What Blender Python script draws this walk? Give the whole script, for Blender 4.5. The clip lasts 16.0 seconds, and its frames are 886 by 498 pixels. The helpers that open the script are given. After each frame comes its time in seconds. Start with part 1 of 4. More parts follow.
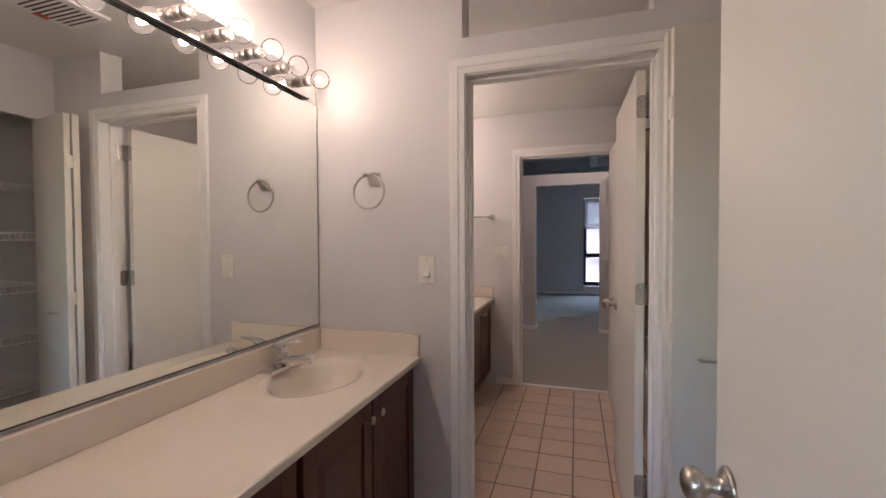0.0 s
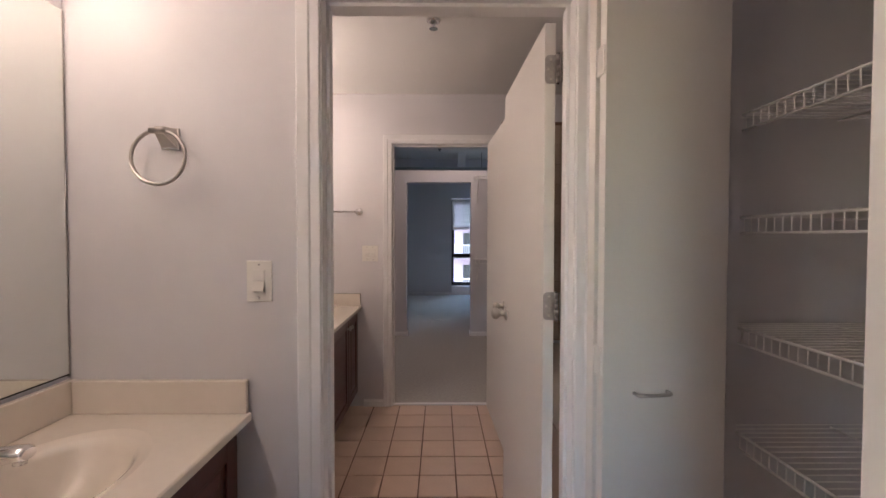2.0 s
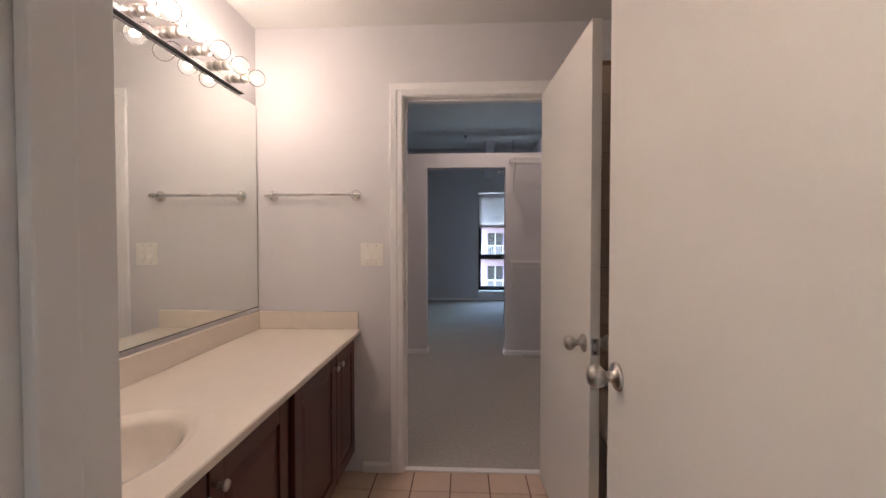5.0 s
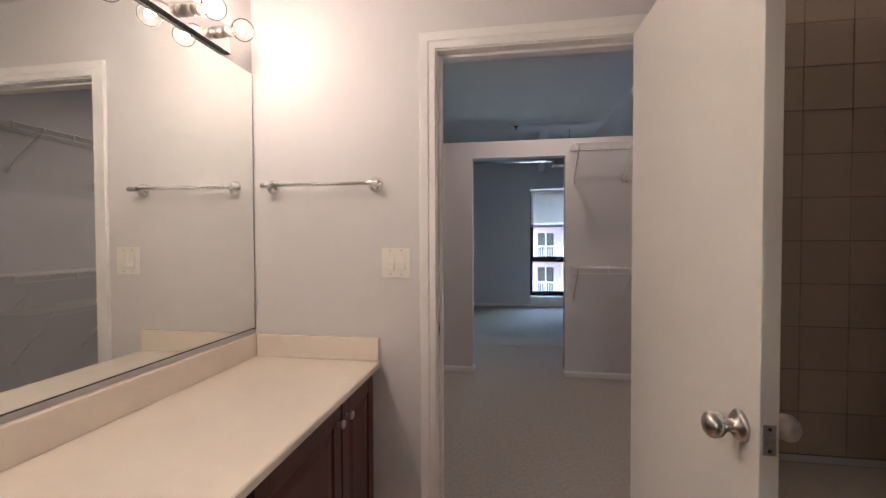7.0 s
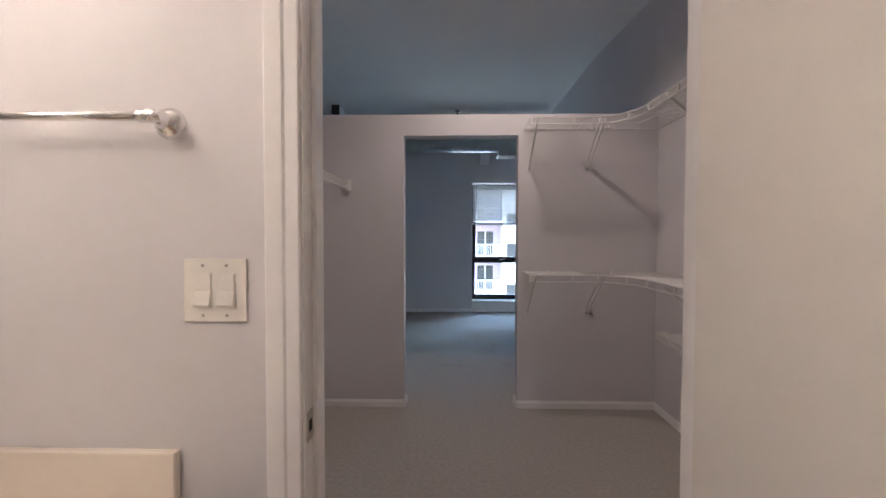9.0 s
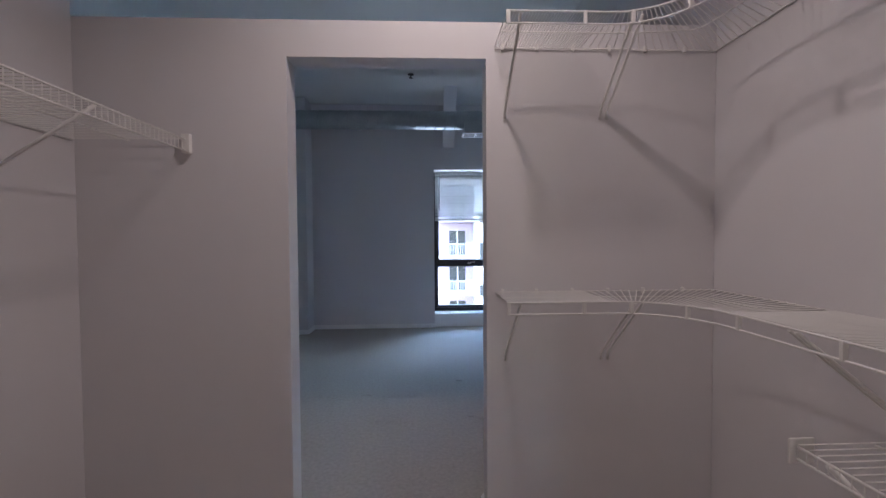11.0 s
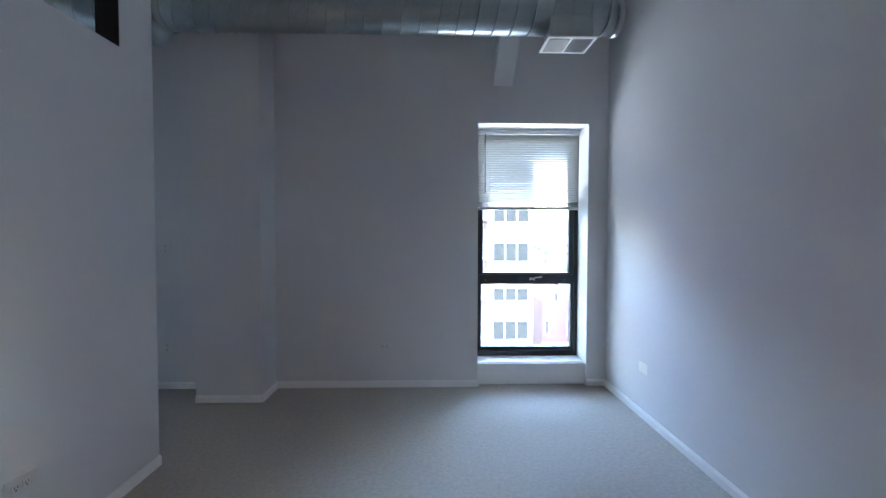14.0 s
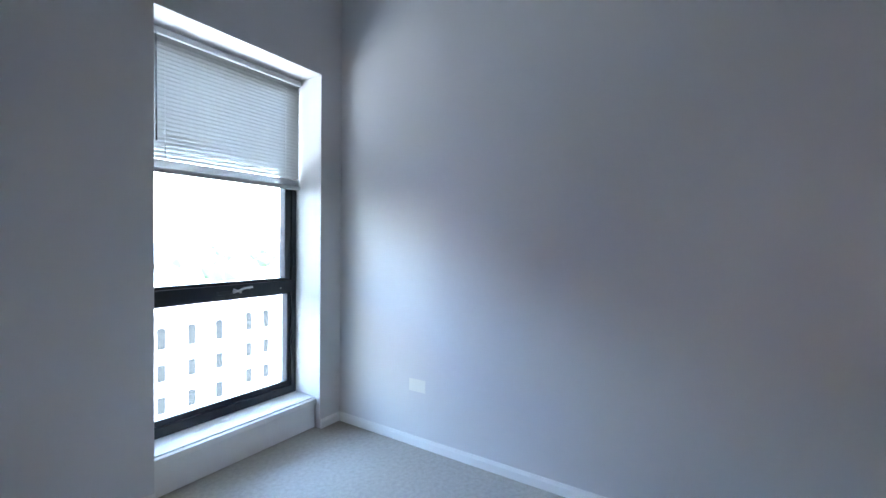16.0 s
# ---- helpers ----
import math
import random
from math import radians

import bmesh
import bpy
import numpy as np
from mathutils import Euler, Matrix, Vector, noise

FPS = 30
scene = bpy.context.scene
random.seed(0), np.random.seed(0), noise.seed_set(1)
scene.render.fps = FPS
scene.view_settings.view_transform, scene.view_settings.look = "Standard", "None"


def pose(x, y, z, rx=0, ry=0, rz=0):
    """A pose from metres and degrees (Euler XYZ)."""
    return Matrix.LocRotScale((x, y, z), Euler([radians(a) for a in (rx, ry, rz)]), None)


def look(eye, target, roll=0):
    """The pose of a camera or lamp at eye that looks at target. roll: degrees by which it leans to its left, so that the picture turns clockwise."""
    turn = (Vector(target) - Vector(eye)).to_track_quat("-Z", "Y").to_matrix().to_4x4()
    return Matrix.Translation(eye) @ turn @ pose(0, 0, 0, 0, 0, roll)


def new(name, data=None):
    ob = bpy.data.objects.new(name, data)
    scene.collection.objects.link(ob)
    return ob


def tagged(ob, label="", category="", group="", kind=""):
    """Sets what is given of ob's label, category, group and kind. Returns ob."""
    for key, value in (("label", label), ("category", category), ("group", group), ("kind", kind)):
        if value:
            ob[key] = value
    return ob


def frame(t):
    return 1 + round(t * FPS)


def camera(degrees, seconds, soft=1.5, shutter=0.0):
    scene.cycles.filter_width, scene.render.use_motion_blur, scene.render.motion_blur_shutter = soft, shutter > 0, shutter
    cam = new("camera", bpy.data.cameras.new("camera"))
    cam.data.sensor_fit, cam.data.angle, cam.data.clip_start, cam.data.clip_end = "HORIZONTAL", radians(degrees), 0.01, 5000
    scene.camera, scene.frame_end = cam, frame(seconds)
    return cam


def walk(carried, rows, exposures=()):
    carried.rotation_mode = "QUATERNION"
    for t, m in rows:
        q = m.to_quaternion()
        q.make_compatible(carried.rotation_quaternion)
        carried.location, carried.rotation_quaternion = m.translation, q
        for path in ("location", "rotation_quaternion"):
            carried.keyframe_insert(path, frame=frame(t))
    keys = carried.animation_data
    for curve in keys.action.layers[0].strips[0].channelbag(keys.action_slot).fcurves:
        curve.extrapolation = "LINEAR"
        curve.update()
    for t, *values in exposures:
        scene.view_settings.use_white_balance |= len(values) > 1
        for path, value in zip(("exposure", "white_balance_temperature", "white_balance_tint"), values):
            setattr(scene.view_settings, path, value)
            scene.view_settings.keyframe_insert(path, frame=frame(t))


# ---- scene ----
cam = camera(93.1, 16.0)
PATH = [
    (0, (0.093, 0.285, 1.322), (-0.512, 2.191, 1.27), -0.3),
    (0.5, (0.059, 0.406, 1.323), (-0.404, 2.351, 1.266), -0.0),
    (1, (0.044, 0.523, 1.315), (-0.24, 2.502, 1.257), 0.0),
    (1.5, (0.028, 0.658, 1.312), (-0.07, 2.655, 1.257), 0.1),
    (2, (-0.01, 0.8, 1.308), (0.004, 2.799, 1.257), 0.1),
    (2.5, (-0.033, 0.939, 1.301), (0.015, 2.938, 1.254), 0.1),
    (3, (-0.023, 1.103, 1.299), (0.025, 3.102, 1.25), 0.1),
    (3.5, (-0.024, 1.287, 1.305), (0.029, 3.286, 1.256), 0.1),
    (4, (-0.034, 1.463, 1.288), (-0.001, 3.462, 1.239), -0.0),
    (4.5, (-0.046, 1.658, 1.281), (-0.064, 3.657, 1.228), 0.0),
    (5, (-0.056, 1.793, 1.274), (-0.153, 3.79, 1.226), 0.0),
    (5.2, (-0.062, 1.846, 1.249), (-0.199, 3.841, 1.221), -0.1),
    (7.5, (-0.084, 2.548, 1.288), (-0.42, 4.519, 1.234), -0.1),
    (8, (-0.084, 2.729, 1.288), (-0.423, 4.699, 1.228), -0.1),
    (8.5, (-0.075, 2.964, 1.296), (-0.335, 4.947, 1.241), 0.0),
    (9, (-0.095, 3.242, 1.293), (-0.137, 5.241, 1.237), 0.1),
    (9.2, (-0.105, 3.358, 1.289), (-0.031, 5.356, 1.235), -0.0),
    (11.3, (0.196, 4.813, 1.275), (0.278, 6.811, 1.217), -0.4),
    (11.5, (0.226, 4.988, 1.259), (0.21, 6.987, 1.201), -0.5),
    (12, (0.228, 5.396, 1.257), (-0.038, 7.378, 1.196), -0.5),
    (12.5, (0.184, 5.8, 1.23), (-0.27, 7.748, 1.183), -0.4),
    (13, (0.053, 6.172, 1.269), (-0.432, 8.112, 1.214), -0.2),
    (13.5, (-0.044, 6.541, 1.271), (-0.375, 8.513, 1.208), -0.1),
    (14, (-0.129, 6.947, 1.273), (-0.078, 8.945, 1.214), 0.1),
    (14.5, (-0.218, 7.373, 1.247), (0.207, 9.326, 1.193), 0.2),
    (15, (-0.195, 7.696, 1.195), (0.591, 9.534, 1.172), 0.2),
    (15.5, (-0.361, 7.963, 1.163), (0.905, 9.511, 1.15), 0.5),
    (16, (-0.603, 8.394, 1.189), (1.074, 9.484, 1.155), 0.6),
]
# the film camera opens up and turns cooler as it comes into the daylit room
BALANCE = [(0.0, 4.55, 6200, 17), (3.0, 4.7, 6100, 17), (5.0, 4.8, 6100, 14), (9.2, 5.1, 5850, 11), (11.5, 5.15, 5600, 14), (12.5, 5.3, 5700, 13), (13.2, 5.5, 5950, 10), (16.0, 5.65, 6050, 9)]
walk(cam, [(t, look(eye, target, roll)) for t, eye, target, roll in PATH], BALANCE)

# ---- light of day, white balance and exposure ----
SKY, SUN, BULB, CLOSET, BLIND_FILL = 0.14, 0.7, 0.060, 1.7, 0.26
world = bpy.data.worlds.new("sky")
scene.world = world
world.use_nodes = True
wn = world.node_tree.nodes
sky = wn.new("ShaderNodeTexSky")
sky.sky_type, sky.sun_disc = "NISHITA", False
sky.sun_elevation, sky.sun_rotation = radians(50), radians(100)
sky.air_density, sky.dust_density = 1.5, 1.0
world.node_tree.links.new(sky.outputs[0], wn["Background"].inputs[0])
wn["Background"].inputs[1].default_value = SKY
sun = new("sun", bpy.data.lights.new("sun", "SUN"))
sun.data.energy, sun.data.angle, sun.data.color = SUN, radians(12), (1.0, 0.95, 0.88)
sun.matrix_world = look((50, -9, 60), (0, 0, 0))

# added fill lamp behind the blind, strengthening the sky's light from the upper window
day = new("blind_fill_lamp", bpy.data.lights.new("blind_fill_lamp", "AREA"))
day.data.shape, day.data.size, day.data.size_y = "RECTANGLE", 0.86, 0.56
day.data.energy, day.data.color = BLIND_FILL, (0.86, 0.93, 1.0)
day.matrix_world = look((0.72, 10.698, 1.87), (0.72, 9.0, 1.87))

# ---- materials ----


def material(name, color, rough=0.5, metal=0.0, color2=None, scale=8.0, fine=120.0, bump=0.0, amount=0.5, spec=0.5, coat=0.0,
             trans=0.0, stretch=(1, 1, 1), island=0.0):
    """A surface with broad and fine variation of colour, roughness and relief, in metres."""
    m = bpy.data.materials.new(name)
    m.use_nodes = True
    n, link = m.node_tree.nodes, m.node_tree.links.new
    b = n["Principled BSDF"]
    b.inputs["Roughness"].default_value, b.inputs["Metallic"].default_value = rough, metal
    b.inputs["Specular IOR Level"].default_value, b.inputs["Coat Weight"].default_value = spec, coat
    b.inputs["Transmission Weight"].default_value = trans
    co = n.new("ShaderNodeTexCoord")
    mp = n.new("ShaderNodeMapping")
    mp.inputs["Scale"].default_value = stretch
    link(co.outputs["Object"], mp.inputs[0])
    broad, grain = n.new("ShaderNodeTexNoise"), n.new("ShaderNodeTexNoise")
    broad.inputs["Scale"].default_value, broad.inputs["Detail"].default_value = scale, 4
    grain.inputs["Scale"].default_value, grain.inputs["Detail"].default_value = fine, 3
    for t in (broad, grain):
        link(mp.outputs[0], t.inputs["Vector"])
    mixed = n.new("ShaderNodeMath")
    mixed.operation = "MULTIPLY_ADD"
    mixed.inputs[1].default_value = 0.5
    half = n.new("ShaderNodeMath")
    half.operation = "MULTIPLY"
    half.inputs[1].default_value = 0.5
    link(grain.outputs[0], half.inputs[0])
    link(broad.outputs[0], mixed.inputs[0])
    link(half.outputs[0], mixed.inputs[2])
    ramp = n.new("ShaderNodeValToRGB")
    c2 = color2 or tuple(c * 0.9 for c in color)
    ramp.color_ramp.elements[0].position, ramp.color_ramp.elements[1].position = 0.5 - amount / 2, 0.5 + amount / 2
    ramp.color_ramp.elements[0].color, ramp.color_ramp.elements[1].color = (*c2, 1), (*color, 1)
    link(mixed.outputs[0], ramp.inputs[0])
    last = ramp.outputs[0]
    if island:
        info, hsv, rng = n.new("ShaderNodeObjectInfo"), n.new("ShaderNodeHueSaturation"), n.new("ShaderNodeMapRange")
        rng.inputs["To Min"].default_value, rng.inputs["To Max"].default_value = 1 - island, 1 + island
        link(info.outputs["Random"], rng.inputs[0])
        link(rng.outputs[0], hsv.inputs["Value"])
        link(last, hsv.inputs["Color"])
        last = hsv.outputs[0]
    link(last, b.inputs["Base Color"])
    if bump:
        bp = n.new("ShaderNodeBump")
        bp.inputs["Strength"].default_value, bp.inputs["Distance"].default_value = bump, 0.003
        link(grain.outputs[0], bp.inputs["Height"])
        link(bp.outputs[0], b.inputs["Normal"])
    return m


def glowing(name, color, strength):
    m = material(name, color)
    b = m.node_tree.nodes["Principled BSDF"]
    b.inputs["Emission Color"].default_value, b.inputs["Emission Strength"].default_value = (*color, 1), strength
    return m


def clear_glass(name, weight=0.06, tint=(1, 1, 1), haze=0.0):
    """Thin glass: mostly clear, with a glossy film that grows at grazing angles."""
    m = bpy.data.materials.new(name)
    m.use_nodes = True
    n, link = m.node_tree.nodes, m.node_tree.links.new
    n.clear()
    out, mix, tr, gl, fr = (n.new("ShaderNode" + k) for k in ("OutputMaterial", "MixShader", "BsdfTransparent", "BsdfGlossy", "Fresnel"))
    tr.inputs[0].default_value, gl.inputs["Roughness"].default_value = (*tint, 1), 0.02
    fr.inputs[0].default_value = 1.0 + weight * 7
    link(fr.outputs[0], mix.inputs[0])
    link(tr.outputs[0], mix.inputs[1])
    link(gl.outputs[0], mix.inputs[2])
    link(mix.outputs[0], out.inputs[0])
    if haze:
        tl, mh = n.new("ShaderNodeBsdfTranslucent"), n.new("ShaderNodeMixShader")
        mh.inputs[0].default_value = haze
        link(mix.outputs[0], mh.inputs[1])
        link(tl.outputs[0], mh.inputs[2])
        link(mh.outputs[0], out.inputs[0])
    return m


PAINT = material("grey_wall_paint", (0.70, 0.685, 0.70), 0.62, color2=(0.67, 0.655, 0.67), scale=1.5, fine=260, bump=0.10, amount=0.6, spec=0.3)
CEILING = material("white_ceiling_paint", (0.76, 0.75, 0.73), 0.8, color2=(0.71, 0.70, 0.68), scale=2.0, fine=180, bump=0.15, spec=0.2)
TRIM = material("white_trim_paint", (0.84, 0.83, 0.83), 0.6, color2=(0.82, 0.81, 0.81), scale=4, fine=90, spec=0.25)
DOOR = material("off_white_door_paint", (0.76, 0.73, 0.69), 0.38, color2=(0.73, 0.70, 0.66), scale=1.2, fine=140, bump=0.06)
MARBLE = material("cream_cultured_marble", (0.84, 0.77, 0.68), 0.14, color2=(0.80, 0.72, 0.63), scale=5, fine=30, coat=0.5)
CHERRY = material("dark_cherry_wood", (0.105, 0.020, 0.015), 0.34, color2=(0.055, 0.010, 0.008), scale=3, fine=40, stretch=(8, 8, 0.8), bump=0.06, coat=0.1, island=0.08)
CHROME = material("polished_chrome", (0.82, 0.82, 0.82), 0.08, 1.0, scale=3)
NICKEL = material("brushed_nickel", (0.60, 0.57, 0.53), 0.28, 1.0, color2=(0.5, 0.47, 0.44), scale=20)
STEEL = material("grey_hinge_steel", (0.50, 0.48, 0.46), 0.38, 1.0, color2=(0.36, 0.34, 0.33), scale=30)
TILE = material("pinkish_beige_tile", (0.66, 0.49, 0.38), 0.30, color2=(0.58, 0.42, 0.32), scale=9, fine=70, bump=0.06, island=0.05)
GROUT = material("brown_grout", (0.25, 0.16, 0.11), 0.9, color2=(0.18, 0.11, 0.08), scale=12, fine=200, bump=0.3)
CARPET = material("grey_beige_carpet", (0.52, 0.49, 0.45), 0.95, color2=(0.36, 0.34, 0.31), scale=45.0, fine=210, bump=1.0, amount=0.40, spec=0.1)
WIRE = material("white_coated_wire", (0.82, 0.81, 0.79), 0.35, color2=(0.78, 0.77, 0.75), scale=10)
BLACK = material("black_window_aluminium", (0.018, 0.020, 0.024), 0.35, color2=(0.012, 0.013, 0.016), scale=12, fine=200)
DARKWOOD = material("dark_brown_board", (0.022, 0.012, 0.010), 0.6, color2=(0.012, 0.007, 0.006), scale=6, fine=80, stretch=(6, 6, 1))
DUCT = material("galvanised_duct_steel", (0.46, 0.49, 0.50), 0.33, 1.0, color2=(0.30, 0.33, 0.34), scale=7, fine=60, amount=0.7)
PLASTIC = material("ivory_switch_plastic", (0.82, 0.80, 0.75), 0.35, color2=(0.80, 0.78, 0.73), scale=20)
SLOT = material("dark_slot", (0.03, 0.03, 0.03), 0.7)
# white blind slats, greyed in the base colour for their backlit shade
SLAT = material("backlit_blind_slat", (0.52, 0.53, 0.53), 0.5, color2=(0.48, 0.49, 0.49), scale=20)
GLASS = clear_glass("window_glass", 0.05)
# white rails and stack, likewise greyed to look backlit
RAIL_BACKLIT = material("backlit_blind_rail", (0.48, 0.49, 0.50), 0.4, color2=(0.44, 0.45, 0.46), scale=20)
BULB_GLASS = clear_glass("clear_bulb_glass", 0.012, haze=0.012)
MIRROR = material("mirror_silver", (0.88, 0.90, 0.87), 0.0, 1.0, color2=(0.88, 0.90, 0.87))
FILAMENT = glowing("lit_filament", (1.0, 0.78, 0.58), 8.0)
WALLTILE = material("tan_wall_tile", (0.50, 0.40, 0.31), 0.25, color2=(0.46, 0.36, 0.28), scale=6, island=0.04)
RED = material("red_switch_tab", (0.6, 0.08, 0.04), 0.5)

sl = SLAT.node_tree
tl = sl.nodes.new("ShaderNodeBsdfTranslucent")
mx = sl.nodes.new("ShaderNodeMixShader")
tl.inputs[0].default_value, mx.inputs[0].default_value = (0.84, 0.83, 0.80, 1), 0.015
sl.links.new(sl.nodes["Principled BSDF"].outputs[0], mx.inputs[1])
sl.links.new(tl.outputs[0], mx.inputs[2])
sl.links.new(mx.outputs[0], sl.nodes["Material Output"].inputs[0])

# ---- mesh helpers ----


def box(bm, x0, x1, y0, y1, z0, z1, bevel=0.0, m=None):
    r = bmesh.ops.create_cube(bm, size=1)
    vs = r["verts"]
    t = Matrix.Translation(((x0 + x1) / 2, (y0 + y1) / 2, (z0 + z1) / 2)) @ Matrix.Diagonal((x1 - x0, y1 - y0, z1 - z0, 1))
    bmesh.ops.transform(bm, matrix=(m @ t) if m else t, verts=vs)
    if bevel:
        es = list({e for v in vs for e in v.link_edges})
        bmesh.ops.bevel(bm, geom=es, offset=bevel, segments=2, affect="EDGES", profile=0.6)
    return bm


def tube(bm, pts, r, n=8, cap=True):
    """A round bar along a line of points."""
    pts = [Vector(p) for p in pts]
    rings, side = [], None
    for i, p in enumerate(pts):
        d = (pts[min(i + 1, len(pts) - 1)] - pts[max(i - 1, 0)]).normalized()
        if side is None:
            side = d.cross(Vector((0, 0, 1)) if abs(d.z) < 0.9 else Vector((1, 0, 0))).normalized()
        side = (side - d * side.dot(d)).normalized()
        up = d.cross(side)
        rings.append([bm.verts.new(p + r * (math.cos(a) * side + math.sin(a) * up)) for a in (2 * math.pi * k / n for k in range(n))])
    for a, b in zip(rings, rings[1:]):
        for k in range(n):
            f = bm.faces.new((a[k], a[(k + 1) % n], b[(k + 1) % n], b[k]))
            f.smooth = n > 4
    if cap:
        bm.faces.new(rings[0][::-1])
        bm.faces.new(rings[-1])
    return bm


def lathe(bm, profile, m=None, n=24):
    """Turns (radius, height) pairs round z, then poses them by m."""
    m = m or Matrix()
    rings = []
    for r, h in profile:
        rings.append([bm.verts.new(m @ Vector((r * math.cos(a), r * math.sin(a), h))) for a in (2 * math.pi * k / n for k in range(n))])
    for a, b in zip(rings, rings[1:]):
        for k in range(n):
            bm.faces.new((a[k], a[(k + 1) % n], b[(k + 1) % n], b[k])).smooth = True
    bm.faces.new(rings[0][::-1])
    bm.faces.new(rings[-1])
    return bm


def mesh(name, bm, mat):
    bmesh.ops.recalc_face_normals(bm, faces=bm.faces)
    me = bpy.data.meshes.new(name)
    bm.to_mesh(me)
    bm.free()
    me.materials.append(mat)
    return new(name, me)


def part(name, bm, mat, parent, label=""):
    ob = mesh(name, bm, mat)
    ob.parent = parent
    return tagged(ob, label)


def thing(name, label, category, at=(0, 0, 0), group="", kind="", turn=0):
    ob = new(name)
    ob.empty_display_size = 0.05
    ob.matrix_basis = pose(*at, 0, 0, turn)
    return tagged(ob, label, category, group, kind)


def B():
    return bmesh.new()


def structure(name, bm, mat, label, category):
    return tagged(mesh(name, bm, mat), label, category, kind="structure")


def wall(name, along, a0, a1, b0, b1, z0, z1, holes=(), label="smooth grey painted plaster wall", mat=None):
    """A straight wall with thickness b0 to b1 and openings (from, to, bottom, top) right through it."""
    bm = B()
    aa = sorted({a0, a1, *(h[0] for h in holes), *(h[1] for h in holes)})
    for p, q in zip(aa, aa[1:]):
        cut = sorted([(h[2], h[3]) for h in holes if h[0] <= p and q <= h[1]])
        z = z0
        for lo, hi in cut + [(z1, z1)]:
            if lo - z > 1e-4:
                box(bm, *((p, q, b0, b1) if along == "x" else (b0, b1, p, q)), z, lo)
            z = hi
    bmesh.ops.remove_doubles(bm, verts=bm.verts, dist=1e-5)
    return structure(name, bm, mat or PAINT, label, "wall")


# ---- plan ----
L1, W1 = -1.078, 2.008          # first bathroom: mirror wall, wall with the door
L2, W2 = -1.185, 4.04           # second bathroom
W3 = 6.40                       # back wall of the walk-in closet
W4, R4, P4 = 10.473, 1.352, -1.648   # bedroom: window wall, side wall, partition
CEIL_LOW, CEIL_HIGH = 2.40, 3.12
D1 = (-0.351, 0.378, 2.005)     # doorways: from, to, top
D2 = (-0.382, 0.412, 2.035)
O3 = (-0.457, 0.400, 2.053)
WIN = (0.255, 1.188, 0.0, 2.223)
ADDED_NEXT_WIN = (-4.9, -4.0, 0.19, 2.223)      # added windows of the rooms beside, never in view: from, to, bottom, top
ADDED_HALL_WIN = (-1.15, -0.30, 1.0, 2.1)

# ---- setting ----
wall("wall_bath_left", "y", 0.20, 2.128, L1 - 0.12, L1, 0, 2.5)
wall("wall_bath_door", "x", L1 - 0.12, 1.55, W1, W1 + 0.12, 0, 2.5, [(D1[0], D1[1], 0, D1[2]), (-0.365, 0.362, 2.159, 2.45)])
wall("wall_entry", "x", L1, 1.55, 0.10, 0.20, 0, 2.5, [(-0.42, 0.40, 0, 2.03)])
wall("wall_linen_front", "y", 0.20, W1, 0.76, 0.80, 0, 2.5, [(0.85, 1.93, 0.0, 2.03)])
wall("wall_linen_back", "y", 0.20, W1, 1.43, 1.55, 0, 2.5)
wall("wall_hall_left", "y", -1.6, 0.10, -1.32, -1.20, 0, 2.5)
wall("wall_hall_right", "y", -1.6, 0.10, 1.43, 1.55, 0, 2.5)
wall("wall_hall_end", "x", -1.20, 1.43, -1.72, -1.60, 0, 2.5, [ADDED_HALL_WIN])
wall("wall_bath_2_left", "y", 2.128, W2, L2 - 0.12, L2, 0, 2.5)
wall("wall_bath_2_right", "y", 2.128, W2, 1.20, 1.32, 0, 2.5)
wall("wall_closet_door", "x", -1.5, 1.50, W2, W2 + 0.12, 0, CEIL_HIGH, [(D2[0], D2[1], 0, D2[2])])
wall("wall_closet_left", "y", W2 + 0.12, W3, -1.46, -1.34, 0, CEIL_HIGH)
wall("wall_closet_back", "x", -1.46, 1.429, W3, W3 + 0.12, 0, 2.209, [(O3[0], O3[1], 0, O3[2])])
wall("wall_window", "x", -5.2, R4, W4, W4 + 0.40, 0, CEIL_HIGH + 0.2, [WIN, ADDED_NEXT_WIN])
wall("wall_partition", "y", 6.52, 9.29, P4 - 0.11, P4, 0, CEIL_HIGH, [(6.52, 9.055, 2.19, CEIL_HIGH)])
wall("wall_living_back", "x", -5.2, -1.46, W3, W3 + 0.12, 0, CEIL_HIGH)
wall("wall_living_left", "y", W3, W4, -5.32, -5.2, 0, CEIL_HIGH + 0.2)

# the long side wall of closet and bedroom, a little out of square
bm = B()
ya, yb = W2 + 0.12, W4 + 0.40
line = [(1.436, ya), (1.430, W3 + 0.06), (1.357, 7.6), (R4, yb), (R4 + 0.25, yb), (R4 + 0.25, ya)]
lo, hi = [[bm.verts.new((x, y, z)) for x, y in line] for z in (0, CEIL_HIGH + 0.2)]
for k in range(6):
    bm.faces.new((lo[k], lo[(k + 1) % 6], hi[(k + 1) % 6], hi[k]))
bm.faces.new(lo)
bm.faces.new(hi)
structure("wall_side_long", bm, PAINT, "smooth grey painted plaster side wall", "wall")

structure("column", box(B(), -1.934, -1.432, 10.17, W4 - 0.002, 0, CEIL_HIGH), PAINT, "square grey painted column against the wall", "column")
structure("ceiling_bath", box(B(), -1.4, 1.55, -1.72, W1 + 0.06, CEIL_LOW, CEIL_LOW + 0.08), CEILING, "flat white bathroom ceiling", "ceiling")
structure("ceiling_bath_2", box(B(), -1.4, 1.55, W1 + 0.06, W2 + 0.01, CEIL_LOW + 0.01, CEIL_LOW + 0.09), CEILING, "flat white bathroom ceiling", "ceiling")
